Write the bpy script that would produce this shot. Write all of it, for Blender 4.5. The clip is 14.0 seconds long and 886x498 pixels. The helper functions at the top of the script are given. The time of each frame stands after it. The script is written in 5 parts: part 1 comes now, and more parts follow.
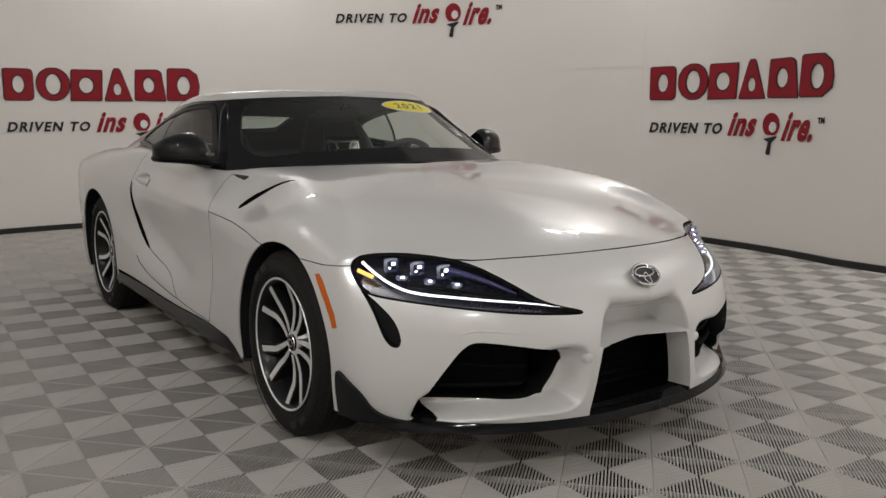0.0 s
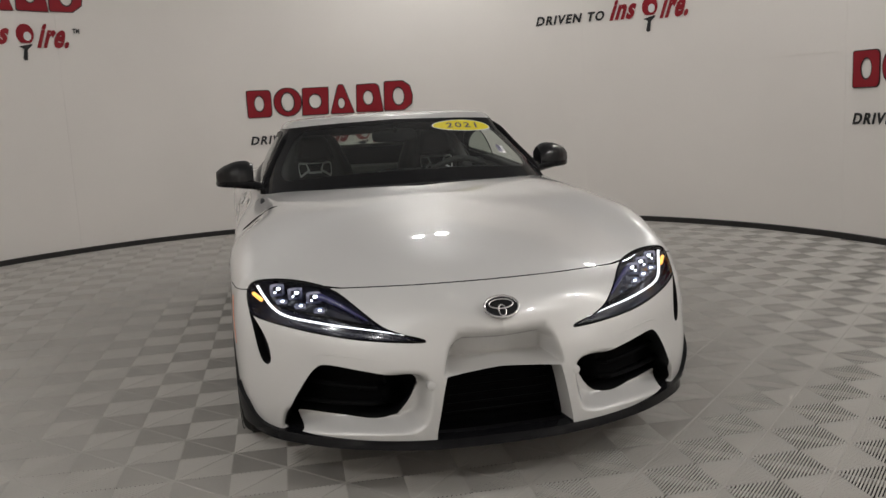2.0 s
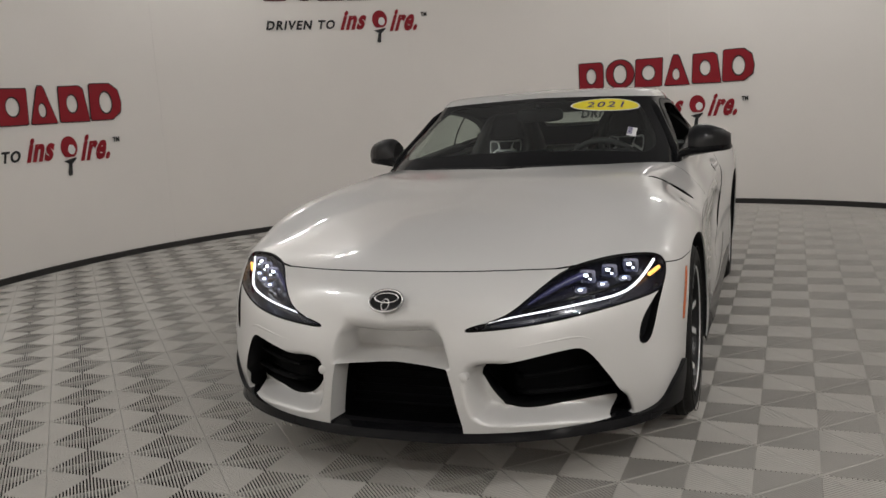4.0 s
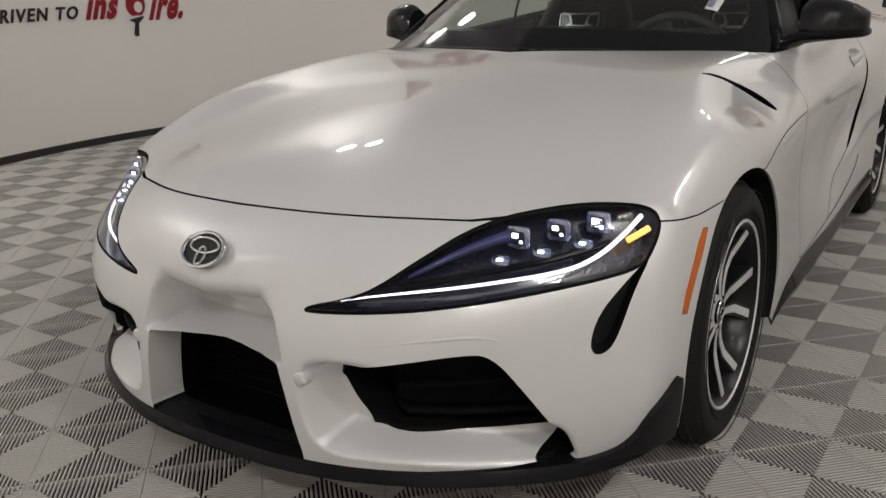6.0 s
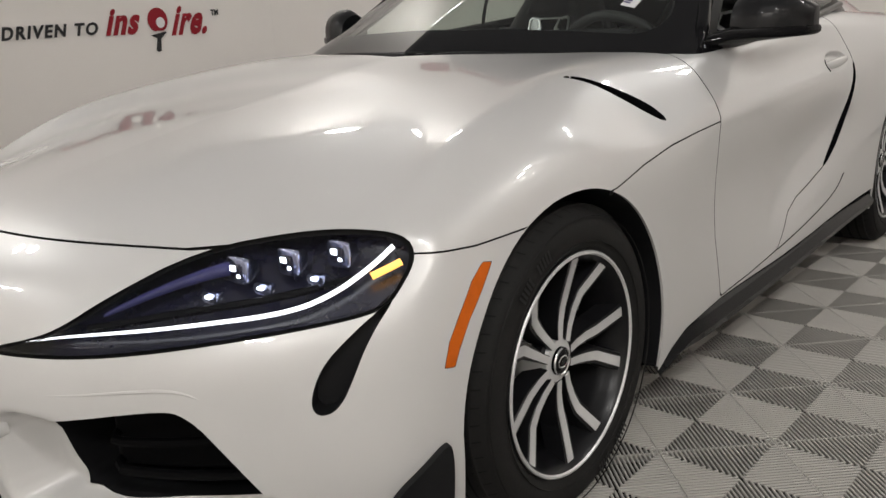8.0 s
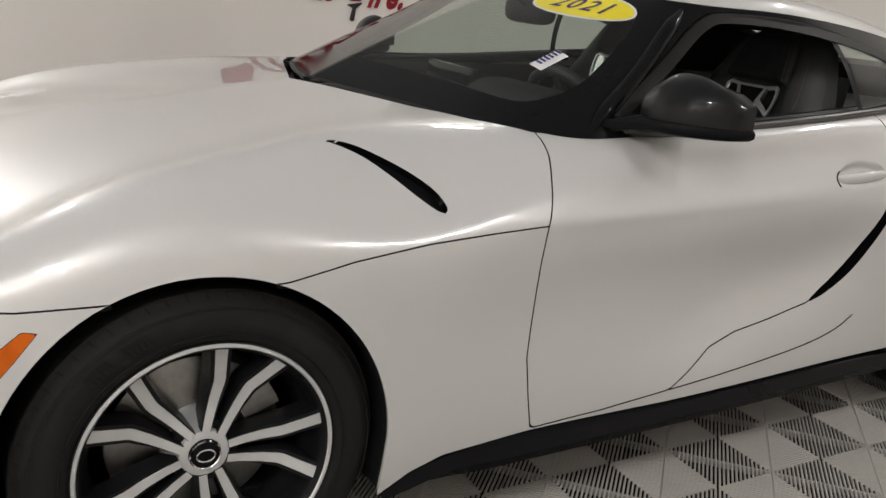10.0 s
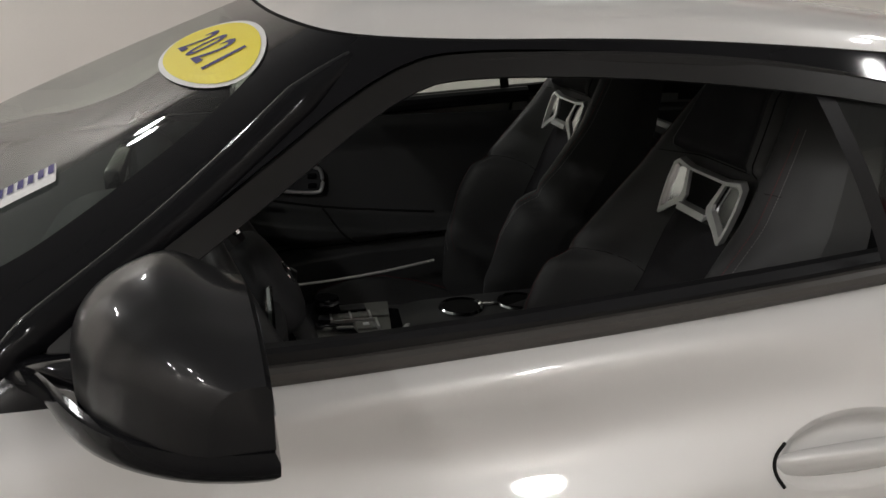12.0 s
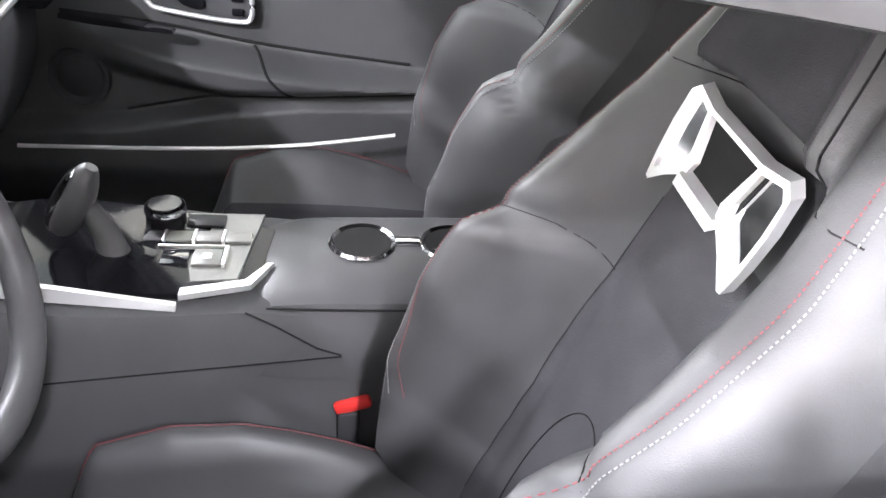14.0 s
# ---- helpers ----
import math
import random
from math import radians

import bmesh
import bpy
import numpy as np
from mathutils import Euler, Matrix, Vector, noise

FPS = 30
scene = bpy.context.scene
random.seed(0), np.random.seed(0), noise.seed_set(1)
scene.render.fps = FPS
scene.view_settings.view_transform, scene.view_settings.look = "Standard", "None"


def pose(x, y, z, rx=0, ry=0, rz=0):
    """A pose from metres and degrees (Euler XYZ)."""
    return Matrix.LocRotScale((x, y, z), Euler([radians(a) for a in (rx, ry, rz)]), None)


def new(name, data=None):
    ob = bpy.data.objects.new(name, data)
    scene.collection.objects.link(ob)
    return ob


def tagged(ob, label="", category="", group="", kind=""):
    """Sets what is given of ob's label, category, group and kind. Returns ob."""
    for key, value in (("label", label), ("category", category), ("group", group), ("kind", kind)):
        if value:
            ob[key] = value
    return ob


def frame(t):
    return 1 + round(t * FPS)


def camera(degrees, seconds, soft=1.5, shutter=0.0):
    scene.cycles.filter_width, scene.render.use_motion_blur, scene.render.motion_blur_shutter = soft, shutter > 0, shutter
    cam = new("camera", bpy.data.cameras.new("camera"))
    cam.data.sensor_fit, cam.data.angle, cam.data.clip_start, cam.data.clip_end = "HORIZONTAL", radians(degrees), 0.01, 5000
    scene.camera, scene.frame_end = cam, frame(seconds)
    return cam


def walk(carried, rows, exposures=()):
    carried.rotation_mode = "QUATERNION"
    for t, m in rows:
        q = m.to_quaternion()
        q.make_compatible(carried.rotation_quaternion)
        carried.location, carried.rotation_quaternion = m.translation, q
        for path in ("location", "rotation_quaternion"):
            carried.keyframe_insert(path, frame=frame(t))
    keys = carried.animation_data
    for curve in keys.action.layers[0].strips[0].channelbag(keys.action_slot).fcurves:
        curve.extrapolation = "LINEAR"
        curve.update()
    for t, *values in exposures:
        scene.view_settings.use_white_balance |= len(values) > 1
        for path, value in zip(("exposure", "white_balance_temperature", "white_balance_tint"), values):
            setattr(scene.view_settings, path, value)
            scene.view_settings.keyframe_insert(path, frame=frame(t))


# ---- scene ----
# ---- camera and its walk ----
EXPOSURES = [(0.0, 0.03, 6500, 10), (2.5, -0.03, 6500, 10), (5.0, 0.0, 6500, 10), (7.0, 0.18, 6500, 10), (9.5, 0.36, 6500, 10), (10.5, 0.34, 6500, 10), (11.5, 0.2, 6500, 10), (12.0, 0.2, 6500, 10), (12.5, 1.25, 6300, 11), (13.0, 3.7, 5850, 14), (13.5, 4.6, 5900, 15), (14.0, 4.75, 6000, 16)]
cam = camera(54.03, 14.0)
walk(cam, [
    (0.0, pose(-2.068, -2.770, 1.135, 81.09, -0.01, -34.25)),
    (0.5, pose(-1.880, -2.937, 1.170, 81.34, 0.47, -30.89)),
    (1.0, pose(-1.566, -3.137, 1.207, 81.07, 1.46, -24.28)),
    (1.5, pose(-1.163, -3.316, 1.243, 80.48, 2.56, -17.22)),
    (2.0, pose(-0.717, -3.529, 1.273, 80.67, 2.90, -11.89)),
    (2.5, pose(-0.244, -3.586, 1.261, 80.83, 3.36, -5.40)),
    (2.7, pose(-0.059, -3.590, 1.271, 81.03, 3.70, -1.91)),
    (4.8, pose(1.466, -2.838, 1.214, 76.68, 1.69, 28.81)),
    (5.0, pose(1.470, -2.685, 1.218, 74.82, 1.13, 29.70)),
    (5.5, pose(1.453, -2.326, 1.187, 73.48, 1.66, 32.10)),
    (6.0, pose(1.357, -2.052, 1.141, 72.81, 1.95, 32.55)),
    (6.5, pose(1.319, -1.847, 1.073, 72.30, 2.36, 32.07)),
    (7.0, pose(1.378, -1.729, 1.056, 72.25, 3.47, 32.08)),
    (7.2, pose(1.421, -1.689, 1.055, 72.32, 3.55, 32.30)),
    (9.3, pose(2.220, -0.792, 1.078, 74.12, -0.65, 55.68)),
    (9.5, pose(2.241, -0.694, 1.131, 72.89, -1.62, 56.63)),
    (10.0, pose(2.244, -0.380, 1.207, 72.61, -4.79, 60.45)),
    (10.5, pose(2.225, 0.048, 1.287, 71.75, -5.20, 68.65)),
    (11.0, pose(2.041, 0.440, 1.277, 71.61, -4.60, 69.20)),
    (11.5, pose(1.776, 0.826, 1.258, 71.66, -1.60, 73.30)),
    (12.0, pose(1.500, 1.140, 1.271, 71.66, -0.14, 76.40)),
    (12.5, pose(1.175, 1.294, 1.248, 66.11, -1.27, 75.46)),
    (13.0, pose(1.018, 1.435, 1.240, 61.22, -2.04, 77.44)),
    (13.5, pose(0.940, 1.481, 1.229, 58.86, -3.62, 79.71)),
    (14.0, pose(0.933, 1.538, 1.225, 58.13, -4.04, 85.30)),
], EXPOSURES)

# ---- world and lights ----
world = bpy.data.worlds.new("studio_world")
world.use_nodes = True
world.node_tree.nodes["Background"].inputs[0].default_value = (0.5, 0.5, 0.52, 1)
world.node_tree.nodes["Background"].inputs[1].default_value = 0.02
scene.world = world

LAMP_POWER = 16.0
FILL_POWER = 54.0
LAMP_COLOUR = (1.0, 0.985, 0.965)
ROOM_X, ROOM_Y, ROOM_R, ROOM_H = -0.24, 1.98, 4.38, 3.9


# ---- materials ----
def nodes_of(name):
    m = bpy.data.materials.new(name)
    m.use_nodes = True
    return m, m.node_tree.nodes, m.node_tree.links


def mat(name, col, rough=0.5, metal=0.0, coat=0.0, var=0.06, scale=6.0, bump=0.0, bscale=80.0, emit=0.0, rvar=0.08, spec=0.5, coat_rough=0.03):
    """Principled surface with colour variation at two scales, roughness variation and fine relief."""
    m, n, l = nodes_of(name)
    b = n["Principled BSDF"]
    tc = n.new("ShaderNodeTexCoord")
    big = n.new("ShaderNodeTexNoise")
    big.inputs["Scale"].default_value = scale
    big.inputs["Detail"].default_value = 3
    fine = n.new("ShaderNodeTexNoise")
    fine.inputs["Scale"].default_value = bscale
    fine.inputs["Detail"].default_value = 2
    l.new(tc.outputs["Object"], big.inputs["Vector"])
    l.new(tc.outputs["Object"], fine.inputs["Vector"])
    add = n.new("ShaderNodeMath")
    add.operation = "ADD"
    l.new(big.outputs["Fac"], add.inputs[0])
    half = n.new("ShaderNodeMath")
    half.operation = "MULTIPLY"
    half.inputs[1].default_value = 0.4
    l.new(fine.outputs["Fac"], half.inputs[0])
    l.new(half.outputs[0], add.inputs[1])
    ramp = n.new("ShaderNodeMapRange")
    ramp.inputs["From Min"].default_value = 0.4
    ramp.inputs["From Max"].default_value = 1.0
    ramp.inputs["To Min"].default_value = 1 - var
    ramp.inputs["To Max"].default_value = 1 + var
    l.new(add.outputs[0], ramp.inputs["Value"])
    mul = n.new("ShaderNodeVectorMath")
    mul.operation = "SCALE"
    mul.inputs[0].default_value = col[:3]
    l.new(ramp.outputs["Result"], mul.inputs["Scale"])
    l.new(mul.outputs["Vector"], b.inputs["Base Color"])
    rr = n.new("ShaderNodeMapRange")
    rr.inputs["From Min"].default_value = 0.3
    rr.inputs["From Max"].default_value = 0.7
    rr.inputs["To Min"].default_value = max(0.0, rough - rvar * rough)
    rr.inputs["To Max"].default_value = rough + rvar * rough
    l.new(big.outputs["Fac"], rr.inputs["Value"])
    l.new(rr.outputs["Result"], b.inputs["Roughness"])
    b.inputs["Metallic"].default_value = metal
    b.inputs["Specular IOR Level"].default_value = spec
    b.inputs["Coat Weight"].default_value = coat
    b.inputs["Coat Roughness"].default_value = coat_rough
    if bump:
        bp = n.new("ShaderNodeBump")
        bp.inputs["Strength"].default_value = bump
        bp.inputs["Distance"].default_value = 0.002
        l.new(fine.outputs["Fac"], bp.inputs["Height"])
        l.new(bp.outputs["Normal"], b.inputs["Normal"])
    if emit:
        b.inputs["Emission Color"].default_value = (*col[:3], 1)
        b.inputs["Emission Strength"].default_value = emit
    return m


def thin_glass(name, tint, ior=1.5, rough=0.0):
    """A thin pane: tinted see-through with Fresnel gloss."""
    m, n, l = nodes_of(name)
    n.remove(n["Principled BSDF"])
    tr = n.new("ShaderNodeBsdfTransparent")
    tr.inputs[0].default_value = (*tint, 1)
    gl = n.new("ShaderNodeBsdfGlossy")
    gl.inputs["Roughness"].default_value = rough
    # a pane's two faces mirror alike from both sides: base gloss rising to full at a glancing angle
    lw = n.new("ShaderNodeLayerWeight")
    lw.inputs[0].default_value = 0.5
    pw = n.new("ShaderNodeMath")
    pw.operation = "POWER"
    pw.inputs[1].default_value = 5.0
    l.new(lw.outputs["Facing"], pw.inputs[0])
    fr = n.new("ShaderNodeMath")
    fr.operation = "MULTIPLY_ADD"
    fr.inputs[1].default_value = 0.93
    fr.inputs[2].default_value = 1.2 * ((ior - 1) / (ior + 1)) ** 2
    l.new(pw.outputs[0], fr.inputs[0])
    mx = n.new("ShaderNodeMixShader")
    l.new(fr.outputs[0], mx.inputs[0])
    l.new(tr.outputs[0], mx.inputs[1])
    l.new(gl.outputs[0], mx.inputs[2])
    l.new(mx.outputs[0], n["Material Output"].inputs[0])
    return m


M_paint = mat("pearl_white_paint", (0.65, 0.643, 0.630), 0.36, 0.15, 1.0, 0.015, 1.5, 0.0, 900, spec=0.5, coat_rough=0.03)
M_gap = mat("panel_gap_black", (0.012, 0.012, 0.012), 0.8, spec=0.1)
M_black = mat("satin_black_plastic", (0.012, 0.012, 0.013), 0.42, spec=0.14, var=0.15, bump=0.05, bscale=300)
M_gloss = mat("gloss_black", (0.006, 0.006, 0.007), 0.07, coat=0.0, spec=0.14, var=0.1)
M_carbon = mat("dark_gloss_mirror_shell", (0.010, 0.010, 0.011), 0.35, spec=0.10, coat=0.45, var=0.2, bscale=500)
M_frame = mat("satin_window_frame", (0.012, 0.0115, 0.011), 0.40, spec=0.16, var=0.1)
M_belt = mat("satin_belt_trim", (0.05, 0.046, 0.042), 0.35, var=0.1)
M_mesh = mat("grille_mesh_black", (0.003, 0.003, 0.0034), 0.6, spec=0.05)
M_rubber = mat("tyre_rubber", (0.013, 0.0125, 0.012), 0.7, spec=0.2, var=0.25, scale=14, bump=0.2, bscale=160)
M_alloy = mat("machined_alloy", (0.80, 0.80, 0.80), 0.42, 0.55, 0.0, 0.05, 30)
M_dalloy = mat("dark_painted_alloy", (0.008, 0.008, 0.009), 0.3, 0.0, 0.0, 0.1, spec=0.3)
M_steel = mat("brake_steel", (0.42, 0.41, 0.39), 0.4, 1.0, 0, 0.2, 20)
M_amber = mat("amber_reflector", (0.60, 0.115, 0.004), 0.3, spec=0.25, var=0.12, scale=40, bscale=400)
M_lens = thin_glass("clear_lamp_lens", (0.93, 0.94, 0.96), 1.3)
M_glass = thin_glass("tinted_window_glass", (0.76, 0.81, 0.77), 1.5)
M_screen = thin_glass("windscreen_glass", (0.68, 0.74, 0.70), 1.5)
M_led = mat("lamp_led_white", (0.85, 0.92, 1.0), 0.3, emit=5.0)
M_drl = mat("daytime_light_bar", (0.95, 0.97, 1.0), 0.3, emit=1.7)
M_turn = mat("amber_lamp", (1.0, 0.48, 0.1), 0.3, emit=1.6)
M_lampdark = mat("lamp_housing", (0.014, 0.014, 0.030), 0.2, coat=0.3, var=0.3)
M_mirror = mat("tinted_mirror_glass", (0.22, 0.23, 0.25), 0.15, 1.0, 0, 0.02)
M_lampchrome = mat("lamp_reflector_chrome", (0.42, 0.45, 0.62), 0.22, 1.0, 0, 0.25, 60)
# blue colour put in for the bluish glow inside the lamp
M_lampblue = mat("lamp_blue_glow", (0.045, 0.045, 0.15), 0.25, coat=0.4, var=0.3, scale=30)
M_chrome = mat("chrome", (0.75, 0.75, 0.76), 0.12, 1.0, 0, 0.03)
M_satin = mat("satin_silver_trim", (0.68, 0.68, 0.68), 0.38, 0.75, 0, 0.05, 30)
M_wall = mat("painted_studio_wall", (0.86, 0.825, 0.785), 0.75, var=0.035, scale=0.8, bump=0.06, bscale=120)
M_base = mat("black_cove_base", (0.02, 0.019, 0.018), 0.6, var=0.2)
M_ceil = mat("ceiling_paint", (0.18, 0.175, 0.17), 0.8, var=0.05, scale=2)
M_tile = mat("grey_plastic_floor_tile", (0.45, 0.432, 0.40), 0.5, var=0.08, scale=3.0, bump=0.15, bscale=220)
M_under = mat("dark_subfloor", (0.013, 0.012, 0.0105), 0.9, spec=0.05, var=0.2, scale=5)
M_red = mat("red_sign_lettering", (0.29, 0.012, 0.022), 0.45, spec=0.25, var=0.08)
M_ink = mat("black_sign_lettering", (0.012, 0.012, 0.014), 0.5)
M_lamp = mat("ceiling_lamp_diffuser", (1.0, 0.97, 0.94), 0.4, emit=2.0)
M_leather = mat("black_leather", (0.048, 0.048, 0.049), 0.45, spec=0.32, var=0.12, scale=9, bump=0.12, bscale=900)
M_suede = mat("black_suede_insert", (0.038, 0.037, 0.040), 0.9, spec=0.1, var=0.25, scale=18, bump=0.3, bscale=700)
M_dash = mat("dark_dash_plastic", (0.034, 0.034, 0.036), 0.6, spec=0.15, var=0.15, bump=0.2, bscale=500)
M_carpet = mat("black_carpet", (0.030, 0.030, 0.031), 0.95, var=0.3, scale=30, bump=0.5, bscale=300)
M_yellow = mat("yellow_sticker", (0.85, 0.72, 0.02), 0.5, var=0.02)
M_whitep = mat("white_paper", (0.78, 0.78, 0.78), 0.6, var=0.03)
M_navy = mat("navy_print", (0.03, 0.02, 0.15), 0.6)
M_redplastic = mat("red_buckle_plastic", (0.60, 0.035, 0.03), 0.4, var=0.05)
M_stitch = mat("red_thread", (0.16, 0.035, 0.04), 0.7)
M_stitch2 = mat("grey_thread", (0.20, 0.196, 0.19), 0.7)
M_panel = mat("grey_switch_panel", (0.15, 0.15, 0.138), 0.38, 0.2, var=0.08, scale=20)
M_screenoff = mat("dark_display", (0.01, 0.01, 0.012), 0.08, coat=0.4)


# ---- mesh helpers ----
def raw(name, V, F, material, parent=None, label="", smooth=True, angle=35):
    me = bpy.data.meshes.new(name)
    me.from_pydata([tuple(v) for v in V], [], [tuple(f) for f in F])
    me.materials.append(material)
    if smooth:
        me.shade_smooth()
        me.set_sharp_from_angle(angle=radians(angle))
    ob = new(name, me)
    if parent is not None:
        ob.parent = parent
    if label:
        tagged(ob, label)
    return ob


def part(name, bm, material, parent=None, label="", smooth=True, angle=35):
    me = bpy.data.meshes.new(name)
    bm.normal_update()
    bm.to_mesh(me)
    bm.free()
    me.materials.append(material)
    if smooth:
        me.shade_smooth()
        me.set_sharp_from_angle(angle=radians(angle))
    ob = new(name, me)
    if parent is not None:
        ob.parent = parent
    if label:
        tagged(ob, label)
    return ob


def box_bm(sx, sy, sz, at=(0, 0, 0), bevel=0.0, seg=2, rot=None):
    bm = bmesh.new()
    bmesh.ops.create_cube(bm, size=1)
    bmesh.ops.scale(bm, vec=(sx, sy, sz), verts=bm.verts)
    if bevel:
        bmesh.ops.bevel(bm, geom=bm.edges[:], offset=bevel, segments=seg, affect="EDGES", profile=0.5)
    if rot is not None:
        bmesh.ops.transform(bm, matrix=rot, verts=bm.verts)
    bmesh.ops.translate(bm, vec=at, verts=bm.verts)
    return bm


def box_vf(sx, sy, sz, bevel=0.0):
    bm = box_bm(sx, sy, sz, bevel=bevel)
    bm.verts.index_update()
    out = [np.array(p.co) for p in bm.verts], [[q.index for q in f.verts] for f in bm.faces]
    bm.free()
    return out


def cubic(ts, P, q):
    """Natural cubic spline through P at ts, evaluated at q."""
    ts, P, q = np.asarray(ts, float), np.asarray(P, float), np.asarray(q, float)
    n = len(ts)
    h = np.diff(ts)
    A = np.eye(n)
    B = np.zeros((n,) + P.shape[1:])
    for i in range(1, n - 1):
        A[i, i - 1], A[i, i], A[i, i + 1] = h[i - 1], 2 * (h[i - 1] + h[i]), h[i]
        B[i] = 6 * ((P[i + 1] - P[i]) / h[i] - (P[i] - P[i - 1]) / h[i - 1])
    S = np.linalg.solve(A, B.reshape(n, -1)).reshape(B.shape)
    k = np.clip(np.searchsorted(ts, q) - 1, 0, n - 2)
    shape = (-1,) + (1,) * (P.ndim - 1)
    a, d, hh = (q - ts[k]).reshape(shape), (ts[k + 1] - q).reshape(shape), h[k].reshape(shape)
    return (S[k] * d ** 3 + S[k + 1] * a ** 3) / (6 * hh) + (P[k] / hh - S[k] * hh / 6) * d + (P[k + 1] / hh - S[k + 1] * hh / 6) * a


def loft(curves, uq, vq):
    """A grid surface through lengthwise curves that share stations, sampled at stations uq and across the curves at vq."""
    P = np.array([np.array(c, float).T for c in curves])
    K, S = P.shape[:2]
    A = np.stack([cubic(range(S), P[k], uq) for k in range(K)])
    return cubic(range(K), A, vq)


def grid_faces(nv, nu):
    i = np.arange(nv * nu).reshape(nv, nu)
    return np.stack([i[:-1, :-1], i[:-1, 1:], i[1:, 1:], i[1:, :-1]], -1).reshape(-1, 4).tolist()


def chaikin(pts, n=3, closed=True):
    P = np.array(pts, float)
    for _ in range(n):
        Q = np.roll(P, -1, 0) if closed else P[1:]
        A = P if closed else P[:-1]
        N = np.stack([0.75 * A + 0.25 * Q, 0.25 * A + 0.75 * Q], 1).reshape(-1, P.shape[1])
        P = N if closed else np.vstack([P[:1], N, P[-1:]])
    return P


def sdf(pts, poly):
    """Signed distance of 2D points to a closed outline, negative inside."""
    pts, poly = np.asarray(pts, float), np.asarray(poly, float)
    lo, hi = poly.min(0) - 0.15, poly.max(0) + 0.15
    near = np.all((pts > lo) & (pts < hi), 1)
    out = np.full(len(pts), 1.0)
    p = pts[near]
    a, b = poly, np.roll(poly, -1, 0)
    best, inside = np.full(len(p), 9.0), np.zeros(len(p), bool)
    for s, e in zip(a, b):
        d = e - s
        t = np.clip(((p - s) @ d) / max(d @ d, 1e-12), 0, 1)
        best = np.minimum(best, np.hypot(*(p - s - t[:, None] * d).T))
        cross = (s[1] > p[:, 1]) != (e[1] > p[:, 1])
        with np.errstate(divide="ignore", invalid="ignore"):
            xi = s[0] + (p[:, 1] - s[1]) / (e[1] - s[1] if e[1] != s[1] else 1e-12) * d[0]
        inside ^= cross & (p[:, 0] < xi)
    out[near] = np.where(inside, -best, best)
    return out


def split(V, F, val):
    """Cuts the faces along val = 0. Returns the points with new ones added, the faces where val < 0 and the rest."""
    V, val = list(map(tuple, V)), list(val)
    made, fin, fout = {}, [], []

    def mid(i, j):
        key = (min(i, j), max(i, j))
        if key not in made:
            t = val[i] / (val[i] - val[j])
            made[key] = len(V)
            V.append(tuple(a + t * (b - a) for a, b in zip(V[i], V[j])))
            val.append(0.0)
        return made[key]

    for f in F:
        s = [val[i] < 0 for i in f]
        if all(s):
            fin.append(f)
        elif not any(s):
            fout.append(f)
        else:
            a, b = [], []
            for k, i in enumerate(f):
                j = f[(k + 1) % len(f)]
                (a if s[k] else b).append(i)
                if s[k] != s[(k + 1) % len(f)]:
                    m = mid(i, j)
                    a.append(m)
                    b.append(m)
            if len(a) > 2:
                fin.append(a)
            if len(b) > 2:
                fout.append(b)
    return V, fin, fout


def compact(V, F):
    used = sorted({i for f in F for i in f})
    mp = {o: k for k, o in enumerate(used)}
    return [V[i] for i in used], [[mp[i] for i in f] for f in F]


def rim_edges(F):
    seen = {}
    for f in F:
        for k, i in enumerate(f):
            e = (i, f[(k + 1) % len(f)])
            if (e[1], e[0]) in seen:
                del seen[(e[1], e[0])]
            else:
                seen[e] = 1
    return list(seen)


def pocket(V, F, shift, cap=True, low=-1.0):
    """The faces moved by shift(point), with walls from their old rim to the new one, but for rims on the centre line or below low."""
    V, F = compact(V, F)
    n = len(V)
    W = V + [tuple(np.array(v) + shift(np.array(v))) for v in V]
    walls = [(a, b, b + n, a + n) for a, b in rim_edges(F) if max(V[a][0], V[b][0]) > 1e-5 and max(V[a][2], V[b][2]) > low]
    caps = [[i + n for i in f] for f in F] if cap else []
    return W, walls, caps


def mirrored(V, F):
    return [(-v[0], v[1], v[2]) for v in V], [list(reversed(f)) for f in F]


def both(V, F):
    """The left half joined with its mirror image, welded on the centre line."""
    V2, F2 = mirrored(V, F)
    n = len(V)
    ix = [i if abs(V[i][0]) < 1e-5 else i + n for i in range(n)]
    return compact(list(V) + V2, list(F) + [[ix[i] for i in f] for f in F2])


def tube(P, r, closed=False, n=8, flat=1.0):
    """A round or flattened bar along a 3D line."""
    P = np.array(P, float)
    m = len(P)
    T = np.gradient(P, axis=0)
    T /= np.linalg.norm(T, axis=1)[:, None] + 1e-9
    up = np.array([0, 0, 1.0])
    V, F = [], []
    r = np.broadcast_to(r, (m,))
    for i in range(m):
        s = np.cross(T[i], up)
        if np.linalg.norm(s) < 1e-3:
            s = np.cross(T[i], [0, 1, 0])
        s /= np.linalg.norm(s)
        u = np.cross(s, T[i])
        for k in range(n):
            a = 2 * math.pi * k / n
            V.append(P[i] + r[i] * (math.cos(a) * s * flat + math.sin(a) * u))
    for i in range(m - 1 + closed):
        for k in range(n):
            a, b = i * n + k, i * n + (k + 1) % n
            c, d = ((i + 1) % m) * n + (k + 1) % n, ((i + 1) % m) * n + k
            F.append((a, b, c, d))
    if not closed:
        F += [tuple(reversed(range(n))), tuple(range((m - 1) * n, m * n))]
    return V, F


